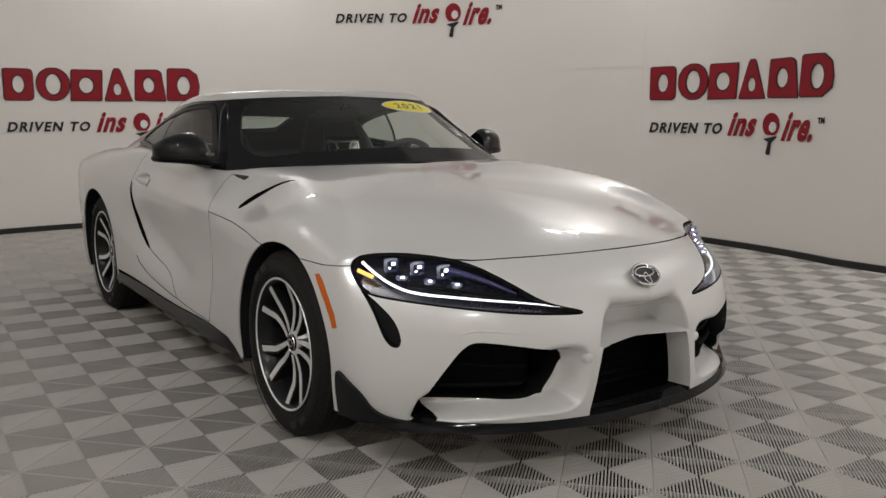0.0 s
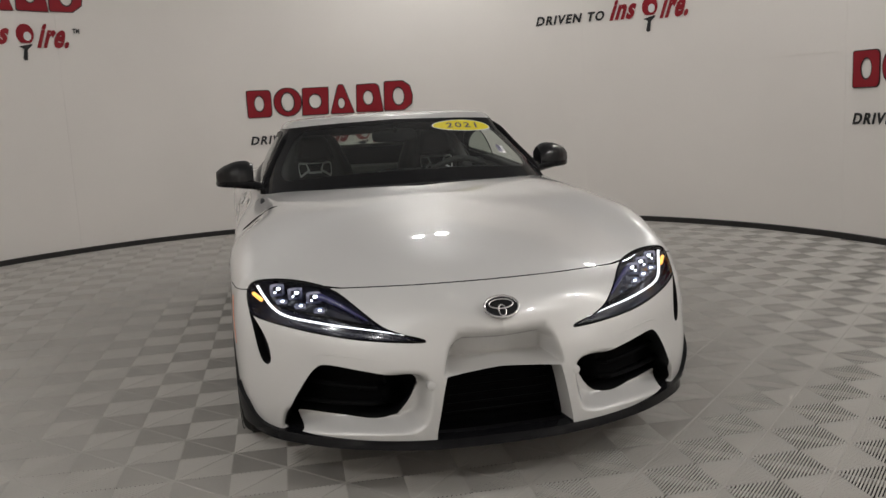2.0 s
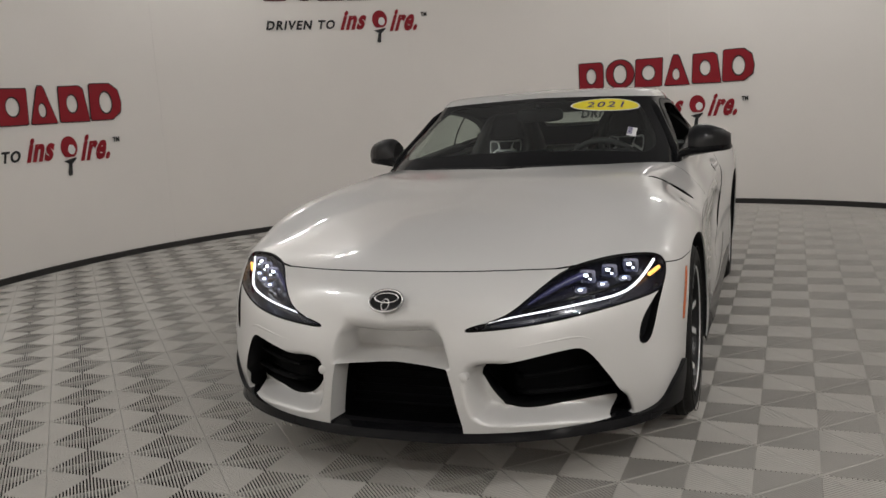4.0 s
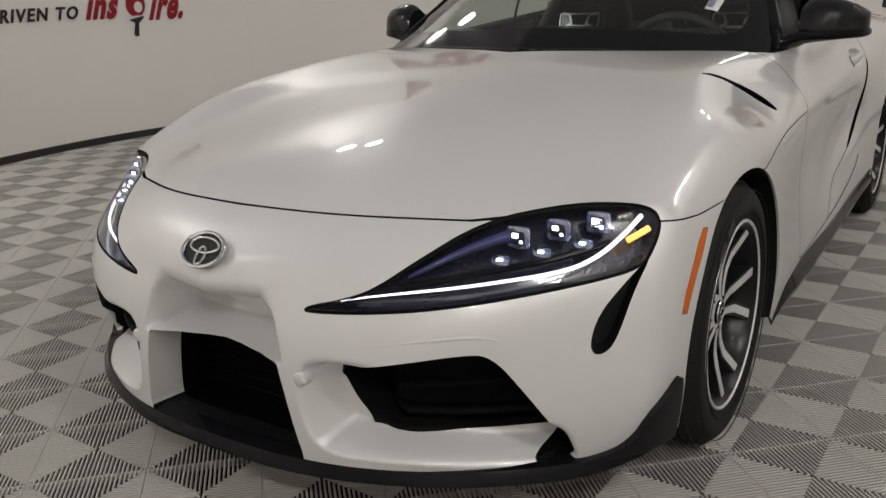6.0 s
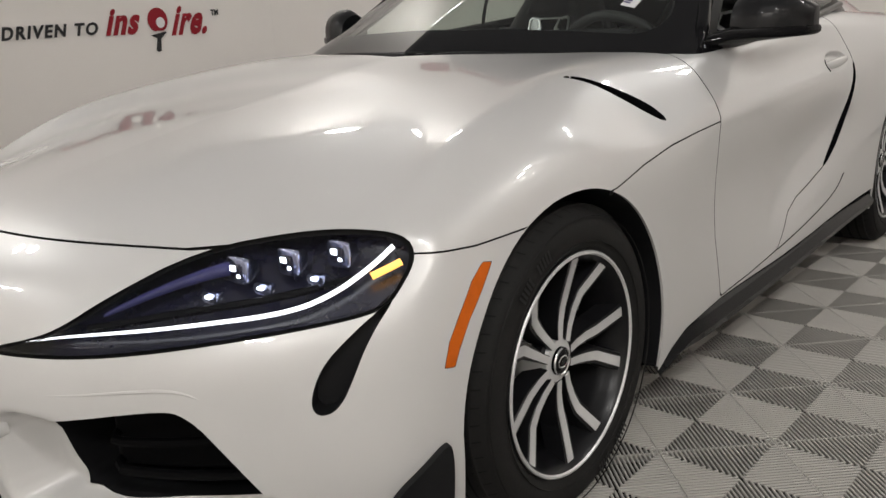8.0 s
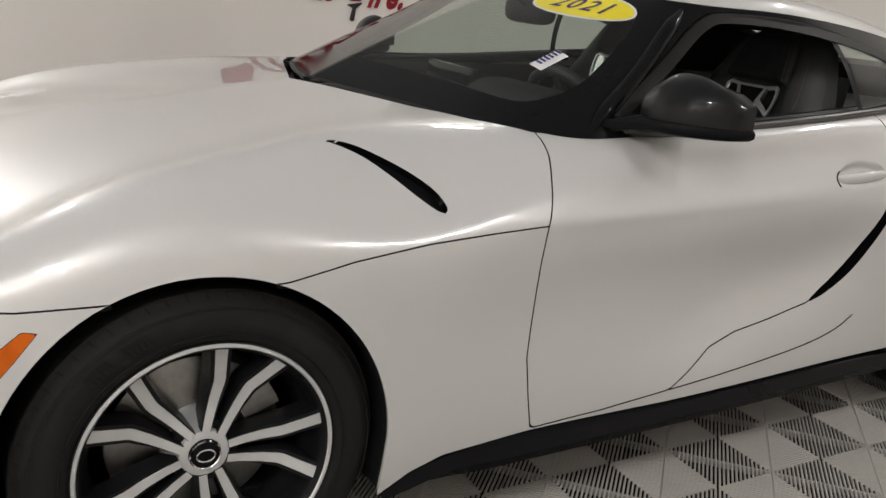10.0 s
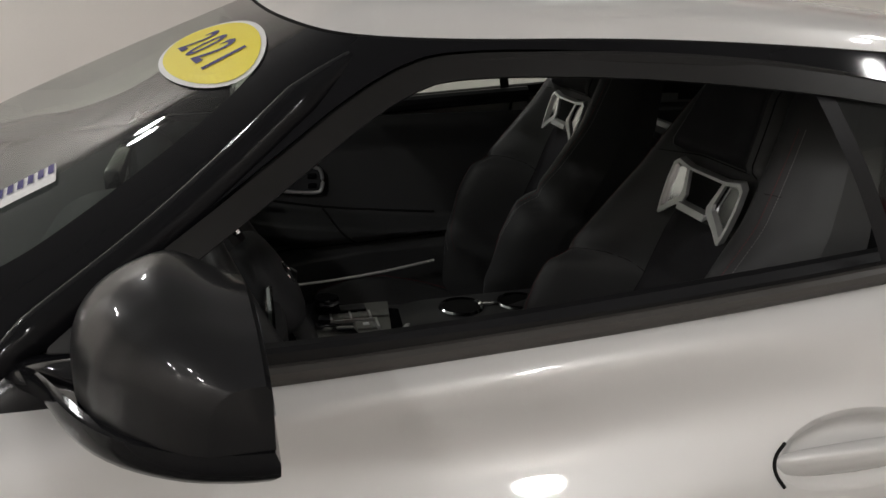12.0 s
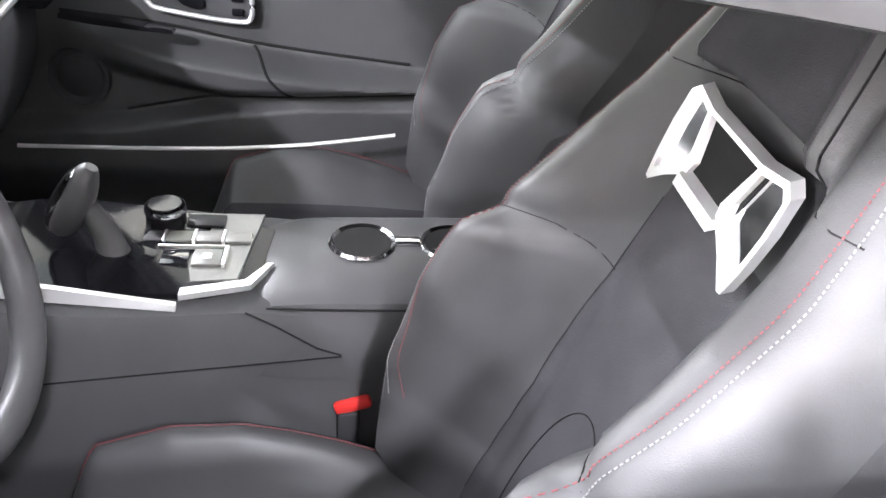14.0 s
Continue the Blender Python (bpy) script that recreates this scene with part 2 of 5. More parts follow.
def lathe(profile, n=64, axis=0):
    """Turns (radius, offset) pairs round the x axis."""
    V, F = [], []
    m = len(profile)
    for k in range(n):
        a = 2 * math.pi * k / n
        for r, o in profile:
            V.append((o, r * math.cos(a), r * math.sin(a)))
    for k in range(n):
        for j in range(m - 1):
            a, b = k * m + j, k * m + j + 1
            c, d = ((k + 1) % n) * m + j + 1, ((k + 1) % n) * m + j
            F.append((a, b, c, d))
    return V, F


def blob(rows, nv=24, nu=32, power=2.6):
    """A closed rounded body along rows of (centre xyz, half-widths a, b) with superellipse sections across the row direction y."""
    rows = np.array(rows, float)
    q = np.linspace(0, len(rows) - 1, nv)
    R = cubic(range(len(rows)), rows, q)
    V, F = [], []
    for r in R:
        for k in range(nu):
            a = 2 * math.pi * k / nu
            c, s = math.cos(a), math.sin(a)
            V.append((r[0] + max(r[3], 1e-3) * math.copysign(abs(c) ** (2 / power), c), r[1], r[2] + max(r[4], 1e-3) * math.copysign(abs(s) ** (2 / power), s)))
    for i in range(nv - 1):
        for k in range(nu):
            F.append((i * nu + k, i * nu + (k + 1) % nu, (i + 1) * nu + (k + 1) % nu, (i + 1) * nu + k))
    F += [tuple(reversed(range(nu))), tuple(range((nv - 1) * nu, nv * nu))]
    return V, F


def prism(outline, to3, depth):
    """A plate from a 2D outline: to3(a, b, h) gives the place at height h."""
    n = len(outline)
    V = [to3(a, b, 0) for a, b in outline] + [to3(a, b, depth) for a, b in outline]
    F = [tuple(reversed(range(n))), tuple(range(n, 2 * n))] + [(i, (i + 1) % n, n + (i + 1) % n, n + i) for i in range(n)]
    return V, F


# ---- the studio: round wall, cove base, ceiling, lamps ----
ARC = [(ROOM_X + ROOM_R * math.sin(radians(q)), ROOM_Y + ROOM_R * math.cos(radians(q))) for q in range(-104, 105, 2)]
BACK_Y = -6.2


def ring_wall(name, inset, depth, z0, z1, material):
    """A wall along the half round and straight back behind, closed behind."""
    def line(off):
        k = (ROOM_R + off) / ROOM_R
        p = [(ROOM_X + (x - ROOM_X) * k, ROOM_Y + (y - ROOM_Y) * k) for x, y in ARC]
        return p + [(p[-1][0], BACK_Y - off), (p[0][0], BACK_Y - off)]
    inner, outer = line(inset), line(inset + depth)
    V, F, n = [], [], len(inner)
    for (x, y), (u, v) in zip(inner, outer):
        V += [(x, y, z0), (x, y, z1), (u, v, z1), (u, v, z0)]
    for k in range(n):
        a, b = 4 * k, 4 * ((k + 1) % n)
        F += [(a + j, b + j, b + (j + 1) % 4, a + (j + 1) % 4) for j in range(4)]
    return raw(name, V, F, material, angle=40)


wall = ring_wall("wall_round", 0.0, 0.15, -0.05, ROOM_H, M_wall)
tagged(wall, "curved off-white painted studio wall", "wall", kind="structure")
base = ring_wall("baseboard", -0.03, 0.028, 0.0, 0.05, M_base)
tagged(base, "black rubber cove base along the wall", "baseboard", kind="structure")

ceil = box_bm(10.5, 14.5, 0.1, (ROOM_X, 0.2, ROOM_H + 0.05))
tagged(part("ceiling", ceil, M_ceil), "plain painted ceiling", "ceiling", kind="structure")


def on_wall(deg, z, off=0.0):
    a = radians(deg)
    return Vector((ROOM_X + (ROOM_R - off) * math.sin(a), ROOM_Y + (ROOM_R - off) * math.cos(a), z))


# seams of the wall's sheets
for deg, z0, z1 in ((5.0, 0.09, 3.8), (41.4, 0.09, 3.8), (77.6, 0.09, 3.8), (-32, 0.09, 3.8), (-68, 0.09, 3.8)):
    a, b = on_wall(deg, z0, 0.001), on_wall(deg, z1, 0.001)
    V, F = tube([a, (a + b) / 2, b], 0.0016, n=6)
    tagged(raw("trim", V, F, M_wall), "fine vertical joint between wall sheets", "trim", kind="structure")
for d0, d1, z in ((42, 53, 1.56), (62, 77, 1.56)):
    V, F = tube([on_wall(d, z, 0.001) for d in np.linspace(d0, d1, 12)], 0.002, n=6)
    tagged(raw("trim", V, F, M_wall), "fine level joint between wall sheets", "trim", kind="structure")


def bent(V, deg, z):
    """Lays flat points (along, up, out) on the round wall round the angle deg."""
    out = []
    for a, b, h in V:
        ang = radians(deg) + a / ROOM_R
        r = ROOM_R - 0.004 - h
        out.append((ROOM_X + r * math.sin(ang), ROOM_Y + r * math.cos(ang), z + b))
    return out


def letters(body, size, shear=0.0, depth=0.004, bold=0.0, spacing=1.0):
    """Flat letters as points and faces, starting at 0, 0."""
    cu = bpy.data.curves.new("letters", "FONT")
    cu.body, cu.size, cu.shear, cu.extrude, cu.offset, cu.space_character, cu.resolution_u = body, size, shear, depth / 2, bold, spacing, 3
    ob = bpy.data.objects.new("letters", cu)
    scene.collection.objects.link(ob)
    bpy.context.view_layer.update()
    me = bpy.data.meshes.new_from_object(ob.evaluated_get(bpy.context.evaluated_depsgraph_get()))
    V = [(v.co.x, v.co.y, v.co.z + depth / 2) for v in me.vertices]
    F = [list(p.vertices) for p in me.polygons]
    bpy.data.objects.remove(ob)
    bpy.data.meshes.remove(me)
    bpy.data.curves.remove(cu)
    return V, F


def fitted(V, x0, x1, y0=None, y1=None):
    V = np.array(V)
    s = (x1 - x0) / (V[:, 0].max() - V[:, 0].min())
    V[:, 0] = (V[:, 0] - V[:, 0].min()) * s + x0
    if y0 is not None:
        t = (y1 - y0) / (V[:, 1].max() - V[:, 1].min())
        V[:, 1] = (V[:, 1] - V[:, 1].min()) * t + y0
    return [tuple(v) for v in V]


def glyphs(V, F):
    """Splits flat writing into its letters, by gaps along the line."""
    V = np.array(V)
    order = sorted(F, key=lambda f: min(V[i][0] for i in f))
    out, end = [], -9
    for f in order:
        lo, hi = min(V[i][0] for i in f), max(V[i][0] for i in f)
        if lo > end + 1e-5:
            out.append([])
        out[-1].append(f)
        end = max(end, hi)
    return [compact(V.tolist(), fs) for fs in out]


def wall_sign(deg, z, big=True):
    """Dealer sign: six red slabs with dark edges over a slogan with a bat for one letter. z: the slogan's base line; deg: the sign's middle."""
    root = new("wall_sign")
    root.location = on_wall(deg, z)
    inv = Matrix.Translation(-root.location)

    def put(name, V, F, m, label=""):
        ob = raw(name, [tuple(inv @ Vector(p)) for p in bent(V, deg, z)], F, m, root, label, smooth=False)
        return ob

    # the name drawn as six plain shapes, each pierced once, dark-edged
    def pierced(nm, outer, hole, m, d0, d1):
        ctr, n = hole.mean(0), 56

        def ray_out(poly):
            pts = []
            for t in np.linspace(0, 2 * math.pi, n, endpoint=False):
                d = np.array((math.cos(t), math.sin(t)))
                best = 9
                for s, e in zip(poly, np.roll(poly, -1, 0)):
                    g = e - s
                    den = d[0] * g[1] - d[1] * g[0]
                    if abs(den) > 1e-12:
                        q = ((s - ctr)[0] * g[1] - (s - ctr)[1] * g[0]) / den
                        p = ((s - ctr)[0] * d[1] - (s - ctr)[1] * d[0]) / den
                        if q > 0 and -1e-9 <= p <= 1 + 1e-9:
                            best = min(best, q)
                pts.append(ctr + best * d)
            return np.array(pts)
        O, I = ray_out(outer), ray_out(hole)
        V = [(*p, d1) for p in O] + [(*p, d1) for p in I] + [(*p, d0) for p in O] + [(*p, d0) for p in I]
        F = []
        for k in range(n):
            j = (k + 1) % n
            F += [(k, j, n + j, n + k), (2 * n + k, 2 * n + j, j, k), (n + k, n + j, 3 * n + j, 3 * n + k)]
        put(nm, V, F, m)

    def round_shape(a, b, h):
        return np.array([((a + b) / 2 + (b - a) / 2 * math.cos(t), 0.30 + h / 2 + h / 2 * math.sin(t)) for t in np.linspace(0, 6.283, 40, endpoint=False)])
    shapes = []
    shapes.append((np.array([(-.92, .30), (-.69, .30), (-.665, .33), (-.665, .555), (-.69, .585), (-.92, .585)]), round_shape(-.85, -.735, .18) + (0, .055)))
    shapes.append((round_shape(-.63, -.335, .30), round_shape(-.56, -.405, .22) + (0, .04)))
    shapes.append((np.array([(-.325, .30), (-.045, .30), (-.03, .59), (-.31, .59)]), round_shape(-.255, -.105, .17) + (0, .06)))
    shapes.append((np.array([(-.015, .30), (.245, .30), (.135, .61), (.085, .61)]), round_shape(.068, .15, .13) + (0, .045)))
    shapes.append((np.array([(.275, .305), (.57, .30), (.53, .575), (.49, .605), (.29, .60)]), round_shape(.35, .47, .17) + (0, .07)))
    shapes.append((np.array([(.585, .305), (.80, .305), (.89, .37), (.905, .46), (.88, .56), (.80, .62), (.60, .62)]), round_shape(.68, .82, .21) + (0, .05)))
    for poly, hole in shapes:
        mid = hole.mean(0)
        w = poly + 0.008 * np.sign(poly - poly.mean(0))
        pierced("sign_shape_edge", w, mid + (hole - mid) * 0.86, M_ink, 0.0, 0.003)
        pierced("sign_shape", poly, hole, M_red, 0.001, 0.006)
    for body, size, lean, x0, x1, y0, y1, m, gap in (("DRIVEN TO", .13, .25, -.92, -.155, 0, .095, M_ink, 1.22), ("ins", .2, .35, -.115, .21, -.015, .185, M_red, 1.12),
                                                     ("ire.", .2, .35, .425, .80, -.045, .185, M_red, 1.12), ("TM", .04, 0, .78, .845, .10, .145, M_ink, 1.1)):
        V, F = letters(body, size, 0, bold=size * (0.04 if m is M_red else 0.032), spacing=gap)
        for GV, GF in glyphs(fitted(V, x0, x1 - lean * (y1 - y0), y0, y1), F):
            put("slogan_letter", [(a + lean * (b - y0), b, h) for a, b, h in GV], GF, m)
    # bat: round blade with a ball, and its handle
    blade = [(0.325 + 0.082 * math.cos(t), 0.085 + 0.095 * math.sin(t)) for t in np.linspace(math.radians(-62), math.radians(242), 40)]
    V, F = prism(blade, lambda a, b, h: (a, b, h), 0.005)
    put("bat_blade", V, F, M_red)
    ball = [(0.345 + 0.036 * math.cos(t), 0.065 + 0.042 * math.sin(t)) for t in np.linspace(0, 6.283, 24, endpoint=False)]
    V, F = prism(ball, lambda a, b, h: (a, b, 0.004 + h), 0.003)
    put("bat_ball", V, F, M_whitep)
    V, F = prism([(0.255, -0.03), (0.305, -0.055), (0.285, -0.145), (0.30, -0.16), (0.325, -0.155), (0.335, -0.06), (0.385, -0.015), (0.38, -0.005)], lambda a, b, h: (a, b, h), 0.005)
    put("bat_handle", V, F, M_ink)
    return tagged(root, "red and black dealer sign with slogan on the wall", "wall sign", "signs round the wall")


for deg, z in ((4.4, 0.955), (90.7, 0.955), (-85.2, 0.955), (46.8, 2.06), (-40.2, 2.06)):
    wall_sign(deg, z)


# twin round ceiling lamps
def ceiling_lamp(x, y, power, r=0.12):
    root = new("ceiling_lamp")
    root.location = (x, y, ROOM_H)
    for o in (-0.24, 0.24):
        V, F = lathe([(r + 0.03, 0.0), (r + 0.03, -0.07), (r, -0.07), (r, -0.03)], 32)
        raw("rim", [(v[1] + o, v[2], v[0]) for v in V], F, M_satin, root)
        V, F = lathe([(0.001, -0.045), (r, -0.045), (r, -0.03), (0.001, -0.03)], 32)
        raw("diffuser", [(v[1] + o, v[2], v[0]) for v in V], F, M_lamp, root, "glowing white diffuser disc")
        li = bpy.data.lights.new("lamp_light", "AREA")
        li.shape, li.size, li.energy, li.color = "DISK", 2 * r, power, LAMP_COLOUR
        lo = new("lamp_light", li)
        lo.parent = root
        lo.location = (o, 0, -0.09)
    tagged(root, "twin round white ceiling lamp in metal rims", "ceiling lamp", "ceiling lamps")


# places and shares are tuned; the rear ones are added to brighten the back wall
for x, y, share in ((3.2, -4.3, 2.0), (-3.2, -4.3, 1.9), (3.5, -1.7, 1.35), (-3.6, -1.2, 1.15), (3.6, 2.6, 0.75), (0.9, 5.2, 0.75), (-3.7, 3.6, 0.45)):
    ceiling_lamp(x, y, LAMP_POWER * share)

# even fill light added under the dark ceiling, with no lamp behind it
li = bpy.data.lights.new("ceiling_fill", "AREA")
li.shape, li.size, li.size_y, li.energy, li.color = "RECTANGLE", 8.7, 12.4, FILL_POWER, LAMP_COLOUR
lo = new("ceiling_fill", li)
lo.location = (ROOM_X, 0.1, ROOM_H - 0.02)
tagged(lo, "even white fill light added under the dark ceiling", "ceiling light")


# ---- the car ----
car = tagged(new("sports_car"), "pearl white two-seat sports coupe with black trim on the tiled floor", "car")

# lengthwise lines of the lower body, from the middle of the nose round to the tail, bottom to top: rows of x, y, z
SIDE_Y = [0, 0.36, 0.75, 1.2, 1.65, 2.05, 2.47, 2.9]
LINES = [
    ([0, .23, .50, .73, .84, .875, .885, .875, .875, .88, .89, .905, .885, .75, .40, 0],
     [-.885, -.885, -.79, -.60, -.40] + SIDE_Y + [3.25, 3.38, 3.40],
     [.20, .205, .205, .20, .19, .19, .19, .20, .20, .20, .20, .20, .20, .22, .25, .25]),
    ([0, .235, .52, .755, .855, .885, .893, .882, .89, .89, .90, .92, .90, .77, .42, 0],
     [-.895, -.893, -.80, -.60, -.41] + SIDE_Y + [3.27, 3.40, 3.42],
     [.31, .31, .315, .315, .31, .31, .30, .30, .30, .30, .31, .31, .31, .33, .34, .34]),
    ([0, .235, .53, .765, .862, .892, .89, .868, .862, .87, .90, .926, .905, .78, .43, 0],
     [-.90, -.888, -.785, -.575, -.39] + SIDE_Y + [3.28, 3.42, 3.44],
     [.445, .445, .455, .45, .45, .45, .45, .45, .45, .45, .45, .45, .45, .46, .47, .47]),
    ([0, .24, .535, .77, .86, .89, .885, .862, .85, .855, .895, .928, .91, .79, .44, 0],
     [-.905, -.86, -.75, -.53, -.37] + SIDE_Y + [3.29, 3.44, 3.47],
     [.555, .545, .555, .56, .56, .57, .57, .585, .60, .60, .60, .61, .61, .62, .63, .63]),
    ([0, .24, .515, .785, .845, .878, .876, .866, .858, .86, .885, .918, .90, .785, .435, 0],
     [-.862, -.82, -.675, -.435, -.32, 0, .36, .72, 1.2, 1.65, 2.05, 2.5, 2.92, 3.27, 3.43, 3.46],
     [.635, .63, .64, .652, .665, .70, .70, .73, .74, .75, .76, .77, .78, .78, .79, .79]),
    ([0, .25, .50, .745, .80, .825, .825, .81, .80, .80, .83, .865, .85, .73, .42, 0],
     [-.76, -.73, -.61, -.425, -.29, 0, .36, .75, 1.2, 1.65, 2.05, 2.5, 2.88, 3.22, 3.40, 3.43],
     [.695, .69, .683, .70, .735, .795, .765, .82, .835, .85, .875, .875, .87, .86, .85, .85]),
    ([0, .22, .45, .66, .705, .70, .685, .70, .745, .735, .71, .72, .68, .56, .32, 0],
     [-.62, -.60, -.49, -.34, -.19, .05, .36, .76, 1.2, 1.65, 2.05, 2.5, 2.84, 3.12, 3.30, 3.33],
     [.745, .742, .73, .735, .80, .855, .88, .893, .905, .93, .95, .935, .92, .90, .89, .89]),
    ([0, .15, .31, .45, .49, .49, .47, .45, .43, .43, .42, .42, .40, .33, .2, 0],
     [-.35, -.34, -.27, -.15, .0, .17, .42, .72, 1.2, 1.65, 2.05, 2.45, 2.78, 3.0, 3.15, 3.2],
     [.80, .80, .797, .805, .835, .868, .90, .915, .915, .92, .92, .92, .91, .90, .89, .89]),
    ([0] * 16,
     [-.10, -.08, -.02, .07, .17, .29, .45, .64, 1.2, 1.65, 2.05, 2.4, 2.7, 2.9, 3.0, 3.1],
     [.84, .842, .85, .862, .877, .895, .916, .935, .93, .93, .93, .93, .92, .91, .90, .90]),
]
UQ = np.r_[np.linspace(0, 4.5, 250, endpoint=False), np.linspace(4.5, 15, 270)]
VQ = np.r_[np.linspace(0, 4.5, 140, endpoint=False), np.linspace(4.5, 8, 56)]
NU, NV = len(UQ), len(VQ)
G = loft(LINES, UQ, VQ)
G[..., 0] = np.maximum(G[..., 0], 0)
G[:, 0, 0] = G[:, -1, 0] = G[-1, :, 0] = 0


def ramp(x):
    x = np.clip(x, 0, 1)
    return x * x * (3 - 2 * x)


# sculpting: nose panel, side funnels, vent hollow, door hollow
INTAKE = chaikin([(.262, .408), (.41, .437), (.555, .462), (.60, .455), (.655, .37), (.70, .28), (.722, .205), (.640, .205), (.668, .255), (.655, .263), (.56, .264), (.42, .256), (.345, .268), (.30, .32)], 2)
FUNNEL = chaikin([(.235, .448), (.41, .452), (.565, .476), (.614, .462), (.672, .372), (.716, .284), (.74, .19), (.65, .20), (.45, .225), (.28, .225), (.24, .30)], 2)
X, Y, Z = G[..., 0].ravel(), G[..., 1].ravel(), G[..., 2].ravel()
front = Y < -0.15
d = np.where(front, sdf(np.c_[X, Z], FUNNEL), 1)
soft = np.maximum(ramp((.42 - X) / .10) * ramp((.45 - Z) / .05), ramp((.31 - Z) / .05) * ramp((.73 - X) / .03))
Y = Y + 0.10 * ramp(-d / 0.047) * soft
NOSE = chaikin([(-.16, .578), (0, .566), (.15, .578), (.172, .555), (.205, .44), (.205, .40), (-.2, .40)], 2)
d = np.where(front, sdf(np.c_[X, Z], NOSE), 1)
Y = Y + ramp(-d / (0.045 + 0.05 * ramp((Z - .50) / .05))) * (0.03 + 0.115 * ramp((.575 - Z) / .15))
Z = Z - 0.004 * np.exp(-((X - .76) / .06) ** 2 - ((Y - .40) / .10) ** 2)
line = np.clip((Y - 0.95) / 0.8, 0, 1)
X = np.where(X > .5, X - 0.011 * ramp((Y - .85) / .5) * ramp((1.85 - Y) / .25) * np.exp(-((Z - (.40 + .20 * line)) / .10) ** 2), X)
X = np.where(X > .5, X + 0.005 * np.exp(-((Z - .738 - .03 * (Y - .7)) / .022) ** 2) * ramp((Y - .55) / .2) * ramp((1.75 - Y) / .35), X)
V = np.c_[X, Y, Z].tolist()
F = grid_faces(NV, NU)
from mathutils.bvhtree import BVHTree
BODY = BVHTree.FromPolygons(V, F)


def on_front(x, z):
    hit = BODY.ray_cast((x, -2, z), (0, 1, 0))[0]
    return np.array(hit) if hit else np.array((x, -0.8, z))


def on_side(y, z, side=1):
    hit = BODY.ray_cast((2, y, z), (-1, 0, 0))[0]
    return np.array(hit) if hit else np.array((0.86, y, z))


def on_top(x, y):
    hit = BODY.ray_cast((x, y, 2), (0, 0, -1))[0]
    return np.array(hit) if hit else np.array((x, y, 0.9))


def front_field(outline, ymax=-0.15):
    def f(V):
        A = np.array(V)
        return np.where((A[:, 1] < ymax), sdf(A[:, [0, 2]], outline), 1)
    return f


def side_field(outline, xmin=0.5):
    def f(V):
        A = np.array(V)
        return np.where(A[:, 0] > xmin, sdf(A[:, [1, 2]], outline), 1)
    return f


def top_field(outline, zmin=0.65):
    def f(V):
        A = np.array(V)
        return np.where(A[:, 2] > zmin, sdf(A[:, :2], outline), 1)
    return f


def cut(V, F, field, gap=0.0):
    """Inside, gap band and outside faces of a field."""
    V, inside, rest = split(V, F, field(V) + gap)
    if not gap:
        return V, inside, [], rest
    V, band, rest = split(V, rest, field(V) - gap)
    return V, inside, band, rest


def panel(name, V, F, m, label="", parent=None, sides="both"):
    """One panel over the centre line (both), or a left and a right one (pair)."""
    V, F = compact(V, F)
    parent = parent or car
    if sides == "both":
        return [raw(name, *both(V, F), m, parent, label, angle=50)]
    out = [raw(name, V, F, m, parent, label, angle=50)]
    if sides == "pair":
        out.append(raw(name, *mirrored(V, F), m, parent, label, angle=50))
    return out


# the cabin opening
CABIN = [(-.1, .445), (0, .445), (.25, .522), (.44, .584), (.59, .658), (.69, .760), (.735, .9), (.743, 1.2), (.733, 1.65), (.708, 2.05), (.716, 2.5), (.672, 2.84), (.552, 3.12), (.31, 3.3), (0, 3.33), (-.1, 3.33)]
V, hole, _, F = cut(V, F, top_field(CABIN, 0.6))


def arch(yc, zc, a, b):
    t = np.linspace(0, math.pi, 40)
    return np.array([(yc + a * math.cos(q), zc + b * math.sin(q)) for q in t] + [(yc - a * 0.93, 0.05), (yc + a * 0.93, 0.05)])


wells = []
for yc, zc, a, b in ((-0.013, .335, .357, .362), (2.47, .338, .352, .368)):
    V, hole, _, F = cut(V, F, side_field(arch(yc, zc, a, b), 0.45))
    W, walls, caps = pocket(V, hole, lambda p: np.array((-0.007, 0, 0)), cap=False, low=0.21)
    panel("arch_lip", W, walls, M_paint, sides="pair")
    W, walls, caps = pocket(V, hole, lambda p: np.array((0.52 - p[0], 0, 0)), low=0.21)
    W = [(w[0] - 0.006, w[1], w[2]) if w[0] > 0.55 else w for w in W]
    panel("wheel_well", W, walls + caps, M_black, "black wheel-arch liner", sides="pair")

# front openings
GRILLE = [(-.1, .418), (0, .418), (.193, .414), (.208, .35), (.232, .226), (.236, .15), (-.1, .15)]
V, hole, _, F = cut(V, F, front_field(GRILLE))
W, walls, caps = pocket(V, hole, lambda p: np.array((-0.012 if p[0] > .1 else 0, 0.085, 0)), cap=False)
cheek = [f for f in walls if .215 < np.mean([W[i][2] for i in f]) < .41 and np.mean([W[i][0] for i in f]) > .15]
panel("grille_cheek", W, cheek, M_paint, "white side wall of the grille", sides="pair")
panel("grille_duct", W, [f for f in walls if f not in cheek], M_black)
W, walls, caps = pocket([(v[0] - 0.012 if v[0] > .1 else v[0], v[1] + 0.085, v[2]) for v in V], hole, lambda p: np.array((0, 0.08, 0)))
panel("grille_duct", W, walls, M_mesh)
panel("grille_back", W, caps, M_mesh)
V, hole, _, F = cut(V, F, front_field(INTAKE))
W, walls, caps = pocket(V, hole, lambda p: np.array((-0.03, 0.11, 0)))
panel("intake_duct", W, walls, M_black, sides="pair")
panel("intake_back", W, caps, M_mesh, sides="pair")
